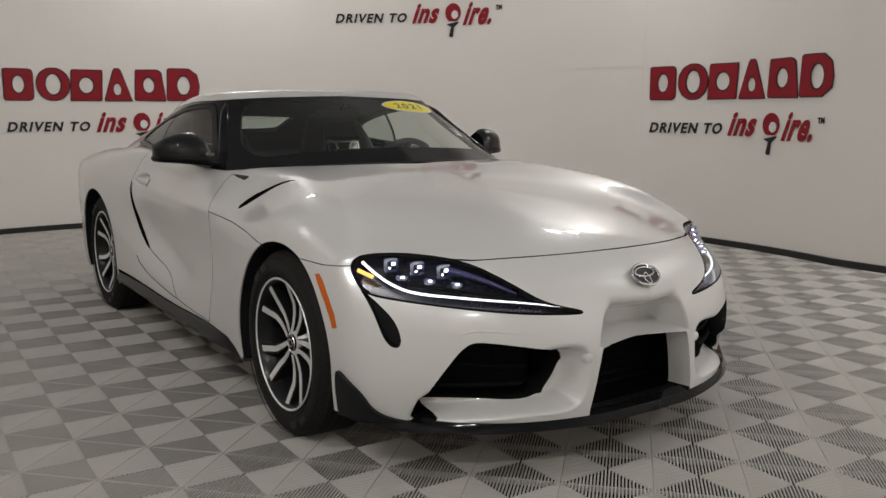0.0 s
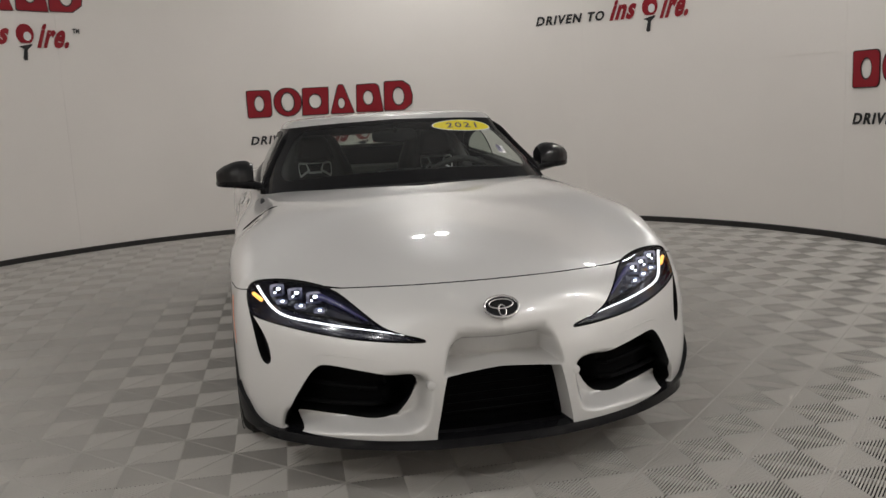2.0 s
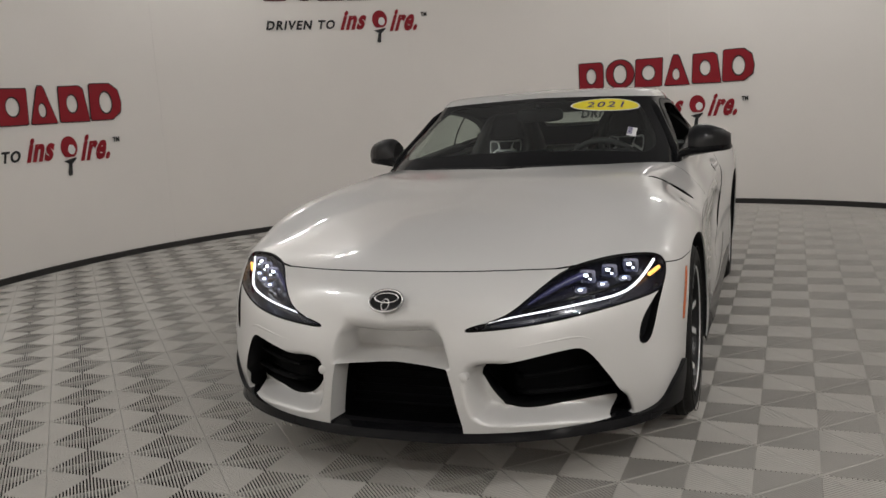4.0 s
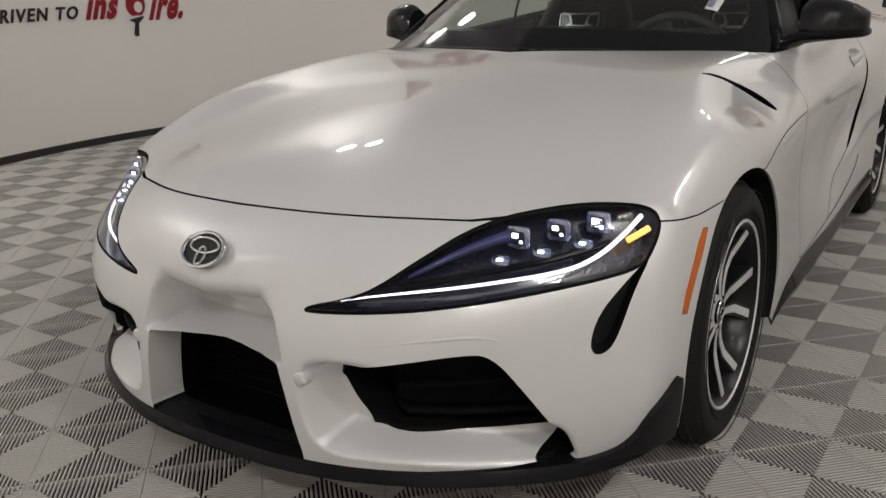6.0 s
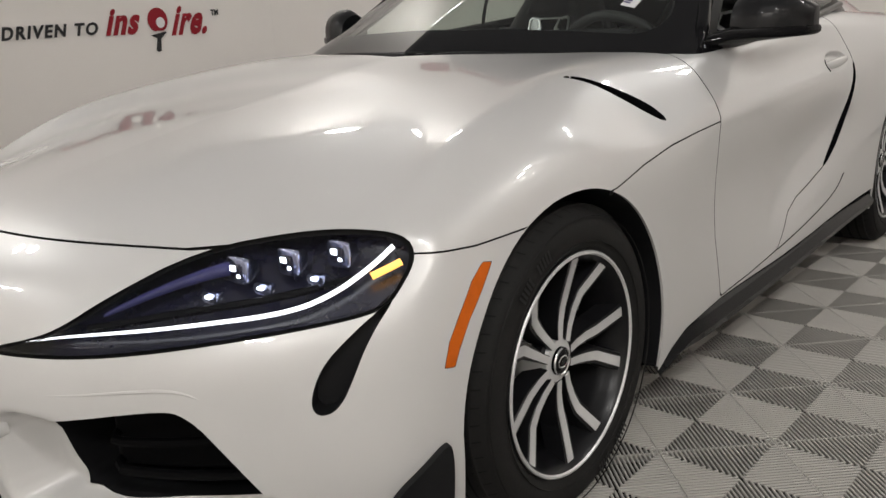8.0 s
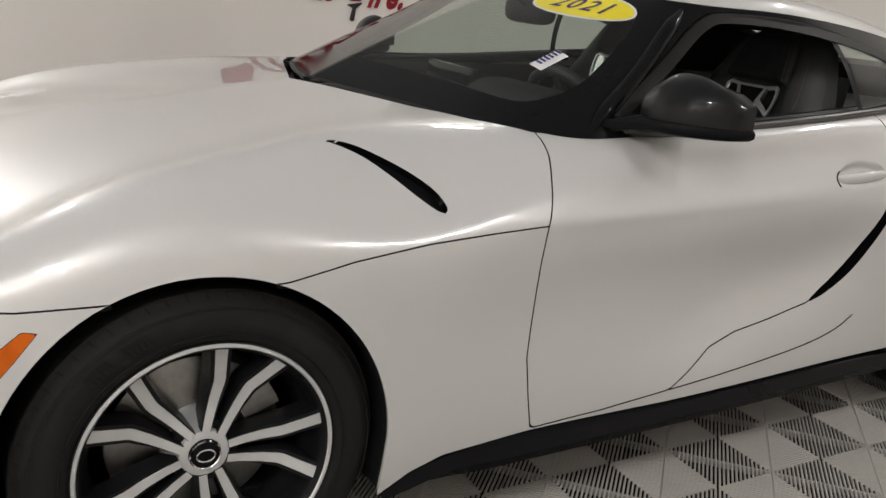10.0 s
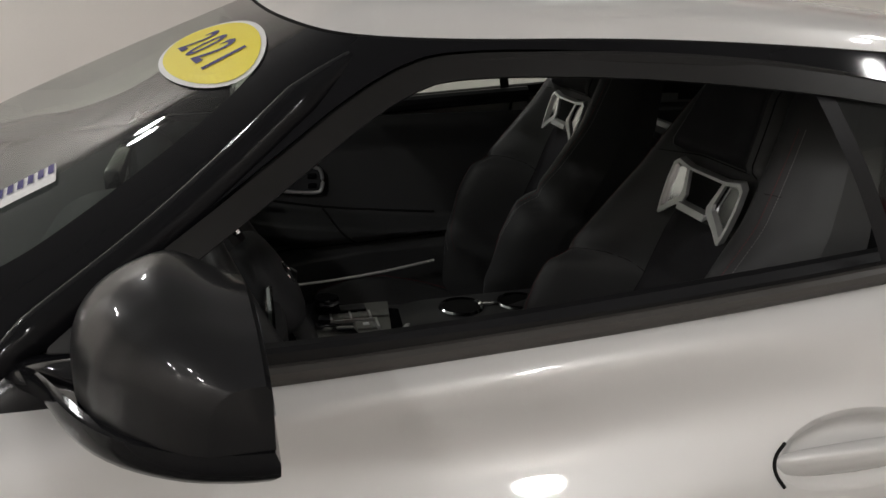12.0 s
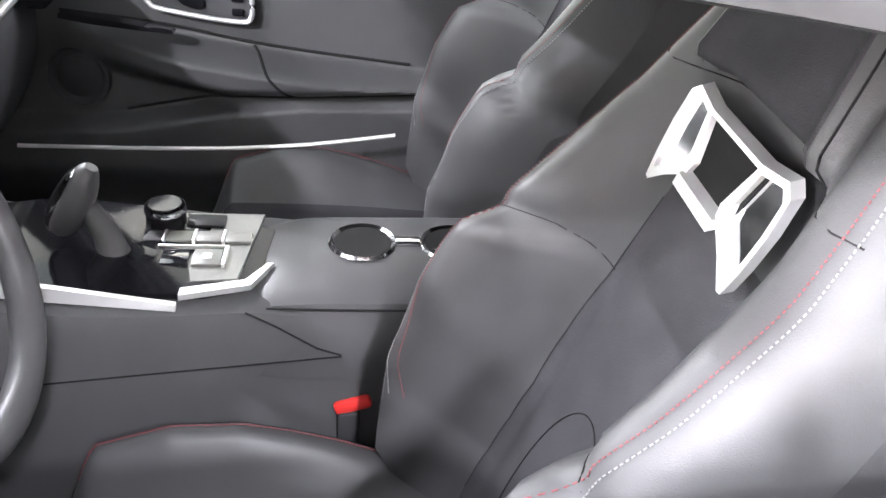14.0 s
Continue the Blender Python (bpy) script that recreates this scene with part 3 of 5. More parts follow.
for a, z0, b, z1 in ((.36, .36, .66, .38), (.34, .31, .68, .31)):
    P = [(x, on_front(x, z)[1] + 0.09, z) for x, z in zip(np.linspace(a, b, 14), np.linspace(z0, z1, 14))]
    for sx in (1, -1):
        raw("intake_bar", *tube([(p[0] * sx, p[1], p[2]) for p in P], 0.009, n=8), M_mesh, car)
# mesh bars in the main grille
for z in np.arange(.235, .445, .03):
    P = [(x, -0.735, z) for x in np.linspace(-.22, .22, 8)]
    raw("grille_bar", *tube(P, 0.0045, n=6), M_mesh, car)

SIDEVENT = chaikin([(.800, .598), (.806, .60), (.796, .555), (.783, .475), (.770, .438), (.750, .432), (.740, .455), (.748, .51), (.770, .552)], 2)
V, hole, _, F = cut(V, F, front_field(SIDEVENT))
W, walls, caps = pocket(V, hole, lambda p: np.array((-0.025, 0.035, 0)))
panel("side_vent", W, walls + caps, M_black, "black vent beside the headlamp", sides="pair")

LAMP = chaikin([(.252, .527), (.252, .536), (.33, .555), (.385, .577), (.44, .622), (.515, .679), (.62, .696), (.72, .700), (.785, .692), (.808, .66), (.806, .615), (.798, .588), (.74, .574), (.60, .558), (.42, .538)], 2)
V, lamp, band, F = cut(V, F, front_field(LAMP), 0.003)
W, walls, caps = pocket(V, band, lambda p: np.array((0, 0.012, -0.002)))
panel("lamp_seal", W, walls + caps, M_gap, sides="pair")
LAMP_V, LAMP_F = compact(V, lamp)

# side reflectors, corner blades, scoop slots, vents
MARK = [(-.272, .624), (-.306, .583), (-.344, .540), (-.370, .499), (-.384, .468), (-.406, .472), (-.392, .515), (-.366, .553), (-.326, .603), (-.294, .628)]
V, mark, band, F = cut(V, F, side_field(np.array(MARK), 0.6), 0.0005)
panel("side_reflector", V, mark, M_amber, "amber side marker reflector", sides="pair")
W, walls, caps = pocket(V, band, lambda p: np.array((-0.004, 0, 0)))
panel("reflector_gap", W, walls + caps, M_gap, sides="pair")
BLADE = chaikin([(-.402, .335), (-.392, .17), (-.392, .15), (-.66, .15), (-.66, .198), (-.57, .21), (-.53, .235), (-.505, .283), (-.465, .310), (-.418, .34)], 2)
V, blade, _, F = cut(V, F, side_field(BLADE, 0.6))
W, walls, caps = pocket(V, blade, lambda p: np.array((0.014, -0.006, 0)))
panel("corner_blade", W, walls + caps, M_black, "black corner blade ahead of the wheel", sides="pair")
SCOOP = chaikin([(1.60, .458), (1.60, .464), (1.72, .540), (1.797, .642), (1.842, .72), (1.866, .79), (1.876, .795), (1.880, .78), (1.872, .715), (1.832, .625), (1.765, .535), (1.67, .478)], 2)
V, slot, _, F = cut(V, F, side_field(SCOOP, 0.6))
W, walls, caps = pocket(V, slot, lambda p: np.array((-0.05, 0, 0)))
panel("scoop_slot", W, walls + caps, M_gloss, "black slot of the rear side scoop", sides="pair")
# the vent's outline lies in length and across the slope of the fender
VENT = chaikin([(.268, -.152), (.272, -.158), (.319, -.140), (.367, -.105), (.425, -.058), (.468, -.008), (.480, .030), (.478, .046), (.462, .046), (.428, .008), (.385, -.048), (.34, -.098), (.30, -.130)], 2)


def slope_field(V):
    A = np.array(V)
    return np.where((A[:, 0] > .5) & (A[:, 2] > .6), sdf(np.c_[A[:, 1], (A[:, 0] - A[:, 2]) / math.sqrt(2)], VENT), 1)


V, vent, _, F = cut(V, F, slope_field)
W, walls, caps = pocket(V, vent, lambda p: np.array((-.012, 0, -0.014)))
panel("bonnet_vent", W, walls + caps, M_gloss, "black curved bonnet vent", sides="pair")

# painted panels with real gaps
DOOR = np.array([(.785, .97), (.755, .86), (.722, .79), (.698, .735), (.690, .66), (.688, .55), (.680, .44), (.690, .35), (.703, .272), (.90, .28), (1.11, .298), (1.17, .335), (1.24, .385), (1.33, .412), (1.45, .43), (1.60, .460), (1.735, .542), (1.815, .645), (1.862, .735), (1.878, .80), (1.890, .87), (1.88, 1.0)])
HOODLINE = np.array([(-1, .70), (-.76, .695), (-.62, .681), (-.5, .69), (-.42, .665), (-.30, .657), (-.17, .661), (0, .67), (.13, .675), (.26, .700), (.42, .718), (.56, .727), (.70, .735), (1.0, .74)])


def hood_field(V):
    A = np.array(V)
    return np.maximum(np.interp(A[:, 1], *HOODLINE.T) - A[:, 2], (A[:, 1] - 0.80))


SILL = np.array([(.25, .0), (.25, .18), (.34, .20), (.40, .235), (.477, .258), (.70, .268), (1.1, .268), (1.4, .275), (1.7, .283), (2.2, .295), (2.2, .0)])
V, sill, _, F = cut(V, F, side_field(SILL, 0.5))
HANDLE = chaikin([(1.640, .785), (1.667, .816), (1.73, .834), (1.81, .830), (1.838, .808), (1.828, .780), (1.752, .762), (1.672, .764)], 3)
V, handle, _, F = cut(V, F, side_field(HANDLE, 0.5))
HV, HF = compact(V, handle)
A = np.array(HV)
A[:, 0] -= 0.024 * ramp(-sdf(A[:, 1:], HANDLE) / 0.022) * (0.35 + 0.65 * ramp((A[:, 2] - .775) / .03))
panel("handle_recess", A.tolist(), HF, M_paint, sides="pair")
rows = [(on_side(y, .79)[0] - 0.004, y, z, a, b) for y, z, a, b in ((1.644, .786, .003, .008), (1.657, .787, .008, .013), (1.70, .789, .011, .015), (1.76, .793, .012, .015), (1.815, .799, .008, .011), (1.834, .802, .003, .005))]
HV, HF = blob(rows, 22, 20, 2.4)
for sx in (1, -1):
    raw("door_handle", [(v[0] * sx, v[1], v[2]) for v in HV], HF if sx > 0 else [tuple(reversed(f)) for f in HF], M_paint, car, "white pull handle in the door")
    raw("handle_gap", *tube([(on_side(y, z)[0] * sx + 0.0005 * sx, y, z) for y, z in chaikin([(1.660, .808), (1.645, .798), (1.641, .785), (1.649, .772)], 2, False)], 0.002, n=6), M_gap, car)
V, door, band, F = cut(V, F, side_field(DOOR, 0.5), 0.0017)
W, walls, caps = pocket(V, band, lambda p: np.array((-0.012, 0, 0)))
panel("door_gap", W, walls + caps, M_gap, sides="pair")
door_shells = panel("door", V, door, M_paint, "white painted car door", sides="pair")
V, hood, band, F = cut(V, F, hood_field, 0.0016)
W, walls, caps = pocket(V, band, lambda p: np.array((-0.006, 0.004, -0.01)))
panel("bonnet_gap", W, walls + caps, M_gap)
panel("bonnet", V, hood, M_paint, "pearl white clamshell bonnet")


def behind(y0):
    return lambda V: np.array(V)[:, 1] - y0


V, bump, _, F = cut(V, F, behind(0.0))
panel("front_bumper", V, bump, M_paint, "white front bumper skin")
V, fend, _, F = cut(V, F, behind(0.70))
panel("front_fender", V, fend, M_paint, "white panel behind the front wheel", sides="pair")
panel("rear_body", V, F, M_paint, "white rear body with wide haunches")

# hairline of the rear sill
P = [on_side(y, z) + (0.0005, 0, 0) for y, z in chaikin([(1.11, .298), (1.35, .318), (1.60, .345), (1.72, .375), (1.78, .41)], 3, False)]
for sx in (1, -1):
    raw("sill_line", *tube([(p[0] * sx, p[1], p[2]) for p in P], 0.0016, n=6), M_gap, car)


# lip under the nose
def lip(rows, name, label):
    V, F = [], []
    rows = [np.array(r) for r in rows]
    m = len(rows)
    n = len(rows[0])
    for r in rows:
        V.extend(map(tuple, r))
    for i in range(m):
        for k in range(n - 1):
            F.append((i * n + k, i * n + k + 1, ((i + 1) % m) * n + k + 1, ((i + 1) % m) * n + k))
    return raw(name, V, F, M_gloss, car, label, angle=30)


plan = chaikin([(-.832, -.43), (-.805, -.52), (-.755, -.615), (-.66, -.705), (-.51, -.81), (-.25, -.905), (0, -.916), (.25, -.905), (.51, -.81), (.66, -.705), (.755, -.615), (.805, -.52), (.832, -.43)], 3, False)


def ring(s, z, dz=0.0):
    return [(x * s, (y + 0.2) * s - 0.2, z + dz * ramp((abs(x) - .5) / .4)) for x, y in plan]


lip([ring(0.93, .212), ring(0.985, .205), ring(1.0, .185), ring(1.002, .178), ring(0.985, .172), ring(0.85, .165)], "front_splitter", "black front lip spoiler")

# sills
for sx in (1, -1):
    rows = []
    for x, z in ((.80, .27), (.872, .268), (.892, .255), (.905, .225), (.900, .205), (.80, .185)):
        rows.append([((x - 0.02 * (1 - ramp((y - 0.36) / 0.25))) * sx, y, z - (0.045 * (1 - ramp((y - 0.34) / 0.2)) if z > .22 else 0.0) + 0.015 * ramp((y - 1.0) / 1.0)) for y in np.linspace(.345, 2.14, 36)])
    lip(rows if sx > 0 else rows[::-1], "side_skirt", "black side skirt")

# the floor of the car, so that no light shines through
UNDER = [(-.30, -.84), (.30, -.84), (.58, -.70), (.70, -.55), (.76, -.40), (.76, 3.1), (.60, 3.25), (-.60, 3.25), (-.76, 3.1), (-.76, -.40), (-.70, -.55), (-.58, -.70)]
raw("underbody", *prism(UNDER, lambda a, b, h: (a, b, .172 + h), 0.02), M_black, car)

# ---- cabin shell: windscreen, roof, pillars, windows ----
TOP = [
    ([0, .36, .60, .735, .752, .742, .715, .70, .64, .40, 0], [.49, .585, .66, .84, 1.2, 1.65, 2.05, 2.5, 2.84, 3.2, 3.32], [.915, .905, .893, .878, .888, .915, .935, .925, .905, .88, .88]),
    ([0, .33, .55, .66, .688, .688, .655, .60, .52, .34, 0], [.82, .88, .94, 1.065, 1.25, 1.65, 2.05, 2.45, 2.76, 3.02, 3.08], [1.072, 1.058, 1.036, 1.030, 1.033, 1.047, 1.05, 1.03, 1.0, .97, .97]),
    ([0, .28, .46, .56, .595, .60, .565, .49, .42, .27, 0], [1.17, 1.185, 1.215, 1.275, 1.42, 1.65, 2.05, 2.42, 2.68, 2.86, 2.9], [1.214, 1.206, 1.198, 1.191, 1.187, 1.182, 1.15, 1.10, 1.06, 1.04, 1.04]),
    ([0, .26, .41, .47, .48, .48, .45, .39, .33, .2, 0], [1.27, 1.29, 1.33, 1.39, 1.5, 1.68, 2.05, 2.38, 2.58, 2.72, 2.76], [1.243, 1.246, 1.243, 1.24, 1.24, 1.238, 1.20, 1.145, 1.11, 1.09, 1.09]),
    ([0] * 11, [1.45, 1.47, 1.5, 1.54, 1.6, 1.75, 2.05, 2.32, 2.48, 2.6, 2.64], [1.258, 1.259, 1.26, 1.26, 1.26, 1.256, 1.225, 1.175, 1.14, 1.12, 1.115]),
]
TU, TV_ = 260, 90
T = loft(TOP, np.linspace(0, 10, TU), np.linspace(0, 4, TV_))
T[:, 0, 0] = T[:, -1, 0] = T[-1, :, 0] = 0
T[..., 0] = np.maximum(T[..., 0], 0)
uu, vv = np.meshgrid(np.linspace(0, 10, TU), np.linspace(0, 4, TV_))
V = np.c_[T.reshape(-1, 3), uu.ravel(), vv.ravel()].tolist()
F = grid_faces(TV_, TU)
SHELL = BVHTree.FromPolygons([v[:3] for v in V], F)


def shell_panel(name, V, F, m, label="", sides="both"):
    return panel(name, [tuple(v[:3]) for v in V], F, m, label, sides=sides)


WINDOW = chaikin([(.985, .925), (.985, .93), (1.15, 1.035), (1.315, 1.145), (1.40, 1.156), (1.6, 1.149), (1.86, 1.118), (2.1, 1.065), (2.27, .998), (2.27, .99), (2.05, .972), (1.8, .948), (1.4, .925), (1.1, .918)], 2)


def rounded_box(a0, a1, b0, b1, r):
    def f(a, b, sa=1.0, sb=1.0):
        da, db = np.maximum(a0 - a, a - a1) * sa, np.maximum(b0 - b, b - b1) * sb
        return np.where((da > -r) & (db > -r), np.hypot(np.maximum(da + r, 0), np.maximum(db + r, 0)) - r, np.maximum(da, db))
    return f


def screen_field(V):
    A = np.array(V)
    return rounded_box(-5, 2.42, 0.42, 1.86, 0.15)(A[:, 3], A[:, 4], 0.3, 0.33)


def hatch_field(V):
    A = np.array(V)
    return np.maximum(2.50 - A[:, 1], np.maximum(0.25 - (A[:, 4] - 1.0) * 0.3, A[:, 0] - 0.36))


def roof_field(V):
    A = np.array(V)
    d = np.minimum((A[:, 4] - 2.04) * 0.12, 1)
    rear = (A[:, 1] - 2.315) + (A[:, 2] - 1.0) * 0.35
    return -np.maximum(d, rear)


V, glass, _, F = cut(V, F, screen_field)
shell_panel("windscreen", V, glass, M_screen, "tinted windscreen with stickers")[0].visible_shadow = False


def win_field(V):
    A = np.array(V)
    return np.where((A[:, 0] > .3) & (A[:, 3] > 2.5), sdf(A[:, 1:3], WINDOW), 1)


V, win, _, F = cut(V, F, win_field)
V, fwin, band, rwin = cut(V, win, lambda V: np.array(V)[:, 1] - 1.835 - (1.0 - np.array(V)[:, 2]) * 0.25, 0.012)
A = [tuple(v[:3]) for v in V]
shell_panel("window_post", V, band, M_black, sides="pair")
for ob in shell_panel("quarter_window", V, rwin, M_glass, "tinted quarter window", sides="pair"):
    ob.visible_shadow = False
ob = raw("passenger_window", *mirrored(*compact(A, fwin)), M_glass, car, "tinted closed passenger window")
ob.visible_shadow = False


def frame_field(V):
    A = np.array(V)
    return np.where((A[:, 0] > .3) & (A[:, 3] > 2.2), sdf(A[:, 1:3], WINDOW) - 0.026, 1)


V, wframe, band, F = cut(V, F, frame_field, 0.002)
W, walls, caps = pocket([tuple(v[:3]) for v in V], band, lambda p: np.array((-0.008, 0, -0.003)))
panel("window_frame_gap", W, walls + caps, M_gap, sides="pair")
W, walls, caps = pocket([tuple(v[:3]) for v in V], wframe, lambda p: np.array((0.004, 0, 0.002)))
panel("door_window_frame", W, walls + caps, M_frame, "satin black door window frame", sides="pair")
V, hatch, _, F = cut(V, F, hatch_field)
shell_panel("rear_window", V, hatch, M_glass, "tinted rear window")[0].visible_shadow = False
V, roof, band, F = cut(V, F, roof_field, 0.0015)
W, walls, caps = pocket([tuple(v[:3]) for v in V], band, lambda p: np.array((0, 0, -0.006)))
panel("roof_gap", W, walls + caps, M_gap)
shell_panel("roof", V, roof, M_paint, "pearl white double-bubble roof")
shell_panel("pillar_frame", V, F, M_gloss, "black pillars and window surrounds")
# lining under the roof and pillars
A = [(v[0] * 0.985, v[1], v[2] - 0.022) for v in V]
panel("headliner", A, [list(reversed(f)) for f in roof], M_dash, "black roof lining")
A = [(v[0] - 0.010, v[1] + 0.006, v[2] - 0.004) for v in V]
panel("pillar_lining", A, [list(reversed(f)) for f in F], M_dash, "black pillar lining", sides="pair")

# rounded windscreen pillars
for sx in (1, -1):
    P = cubic(range(5), np.array([(.724, .885, .905), (.702, .955, .958), (.655, 1.075, 1.037), (.600, 1.195, 1.130), (.566, 1.266, 1.184)]), np.linspace(0, 4, 30))
    raw("pillar_moulding", *tube([(p[0] * sx, p[1], p[2] - .010) for p in P], np.interp(np.arange(30), [0, 7, 23, 29], [.004, .022, .022, .008]), n=16), M_gloss, car, "gloss black windscreen pillar")
# belt mouldings and drip rails of both sides
for sx in (1, -1):
    P = [(x * sx, y, z) for x, y, z in chaikin([(.735, 1.0, .897), (.752, 1.08, .90), (.756, 1.3, .908), (.750, 1.65, .932), (.733, 1.95, .953), (.70, 2.25, .972)], 3, False)]
    raw("belt_moulding", *tube(P, 0.011, n=10), M_belt, car, "satin black belt moulding")
    P = [(x * sx, y, z) for x, y, z in chaikin([(.722, .95, .915), (.62, 1.2, 1.08), (.595, 1.30, 1.15), (.603, 1.42, 1.172), (.612, 1.65, 1.166), (.59, 1.95, 1.128), (.55, 2.2, 1.07)], 3, False)]
    raw("window_seal", *tube(P, 0.010, n=8), M_rubber, car, "black rubber window seal")
    P = [(x * sx, y, z) for x, y, z in chaikin([(.71, 1.0, .895), (.715, 1.3, .90), (.708, 1.65, .925), (.69, 1.9, .94)], 3, False)]
    raw("door_top_trim", *tube(P, 0.020, n=10), M_black, car, "black padded door top")

# wiper and cowl
def base_of_screen(x):
    return np.interp(abs(x), [0, .36, .60, .735], [.49, .585, .66, .84]), np.interp(abs(x), [0, .36, .60, .735], [.915, .905, .893, .878])


def cowl_edge(x):
    return np.interp(abs(x), [0, .25, .44, .59, .69, .735], [.445, .522, .584, .658, .760, .86])


V_, F_ = [], []
XS = np.linspace(-.73, .73, 61)
for x in XS:
    y0, (y1, z1) = cowl_edge(x), base_of_screen(x)
    zh = on_top(abs(x) * .98, y0 - .012)[2]
    V_ += [(x, y0 - .020, zh - .010), (x, y0 + .004, zh - .022), (x, (y0 + y1) / 2, (zh + z1) / 2 - .026), (x, y1 + .012, z1 - .012), (x, y1 + .03, z1 - .004)]
F_ = [(5 * i + k, 5 * i + 5 + k, 5 * i + 6 + k, 5 * i + 1 + k) for i in range(60) for k in range(4)]
raw("cowl", V_, F_, M_gloss, car, "gloss black cowl at the windscreen base")
for pts in (((-.50, .020, -.004), (-.40, .010, .012), (-.20, .0, .010), (.02, .0, .006)), ((.06, .010, -.006), (.14, .004, .010), (.30, .0, .010), (.48, .004, .004))):
    P = chaikin([(x, base_of_screen(x)[0] - .012 + o, base_of_screen(x)[1] + h - .004) for x, o, h in pts], 2, False)
    raw("wiper_arm", *tube(P, .007, n=8), M_black, car, "black wiper arm")
for x0, x1 in ((-.60, -.02), (-.02, .50)):
    P = [(x, base_of_screen(x)[0] + .008, base_of_screen(x)[1] + .004) for x in np.linspace(x0, x1, 18)]
    raw("wiper_blade", *tube(P, 0.006, n=6), M_rubber, car, "black wiper blade")
# wiper pivots
for x in (-.50, .06):
    y, z = base_of_screen(x)
    V_, F_ = lathe([(.001, .014), (.012, .012), (.016, .0), (.016, -.02)], 18)
    raw("wiper_pivot", [(x + v[1], y - .012 + v[2], z - .006 + v[0]) for v in V_], F_, M_black, car)


# stickers on the screen
def screen_frame(x, y):
    hit, nor, _, _ = SHELL.ray_cast((x, y, 2), (0, 0, -1))
    nor = Vector(nor)
    if nor.z < 0:
        nor = -nor
    right = (Vector((1, 0, 0)) - nor * nor.x).normalized()
    return Matrix((right, nor.cross(right), nor)).transposed().to_4x4(), Vector(hit)


def on_screen(name, V, F, m, x, y, lift, parent, turn=0.0, label=""):
    rot, at = screen_frame(x, y)
    M = Matrix.Translation(at) @ rot @ pose(0, 0, 0, 0, 0, turn)
    out = []
    for v in V:
        p = M @ Vector((v[0], v[1], 1.0))
        q = M @ Vector((v[0], v[1], -1.0))
        hit = SHELL.ray_cast(p, (q - p).normalized())[0] or M @ Vector((v[0], v[1], 0))
        out.append(tuple(hit + (M.to_3x3() @ Vector((0, 0, lift + v[2])))))
    return raw(name, out, F, m, parent, label, smooth=False)


def ellipse(a, b, n=40):
    return [(a * math.cos(t), b * math.sin(t)) for t in np.linspace(0, 2 * math.pi, n, endpoint=False)]


def disc(a, b, n=40, rings=5):
    V, F = [(0, 0, 0)], []
    for r in range(1, rings + 1):
        V += [(x * r / rings, y * r / rings, 0) for x, y in ellipse(a, b, n)]
    F += [(0, 1 + k, 1 + (k + 1) % n) for k in range(n)]
    for r in range(rings - 1):
        F += [(1 + r * n + k, 1 + (r + 1) * n + k, 1 + (r + 1) * n + (k + 1) % n, 1 + r * n + (k + 1) % n) for k in range(n)]
    return V, F


SX, SY = 0.357, 1.118
on_screen("year_sticker", *disc(0.172, 0.066), M_whitep, SX, SY, 0.002, car, 9, label="white-edged oval sticker")
on_screen("sticker_face", *disc(0.164, 0.059), M_yellow, SX, SY, 0.0028, car, 9, label="yellow oval year sticker")
TVs, TFs = letters("2021", 0.1, 0.22, 0.0002, 0.001, 1.25)
for TVs, TFs in glyphs(fitted(TVs, -0.095, 0.095, -0.028, 0.030), TFs):
    on_screen("sticker_digit", TVs, TFs, M_navy, SX, SY, 0.0036, car, 9, label="navy digit")
lab = [(a, b, 0) for a, b in ((-.022, -.043), (.022, -.043), (.022, .043), (-.022, .043))]
on_screen("paper_label", lab, [(0, 1, 2, 3)], M_whitep, 0.515, 0.913, 0.003, car, label="small white paper label")
for k in range(6):
    b = [(x, -.026 + .012 * k + e, 0) for x, e in ((-.020, 0), (.001, 0), (.001, .007), (-.020, .007))]
    on_screen("label_bar", b, [(0, 1, 2, 3)], M_navy, 0.515, 0.913, 0.004, car)

# interior mirror
V_, F_ = blob([(0, -.02, 0, .03, .01), (0, -.012, 0, .115, .034), (0, .012, 0, .12, .036), (0, .02, 0, .11, .03)], 8, 24, 3.5)
raw("interior_mirror", [(v[0], v[1] + 1.20, v[2] + 1.13) for v in V_], F_, M_black, car, "black interior mirror")
raw("mirror_stem", *tube([(0, 1.19, 1.15), (0, 1.155, 1.17), (0, 1.13, 1.178)], 0.010, n=8), M_black, car)


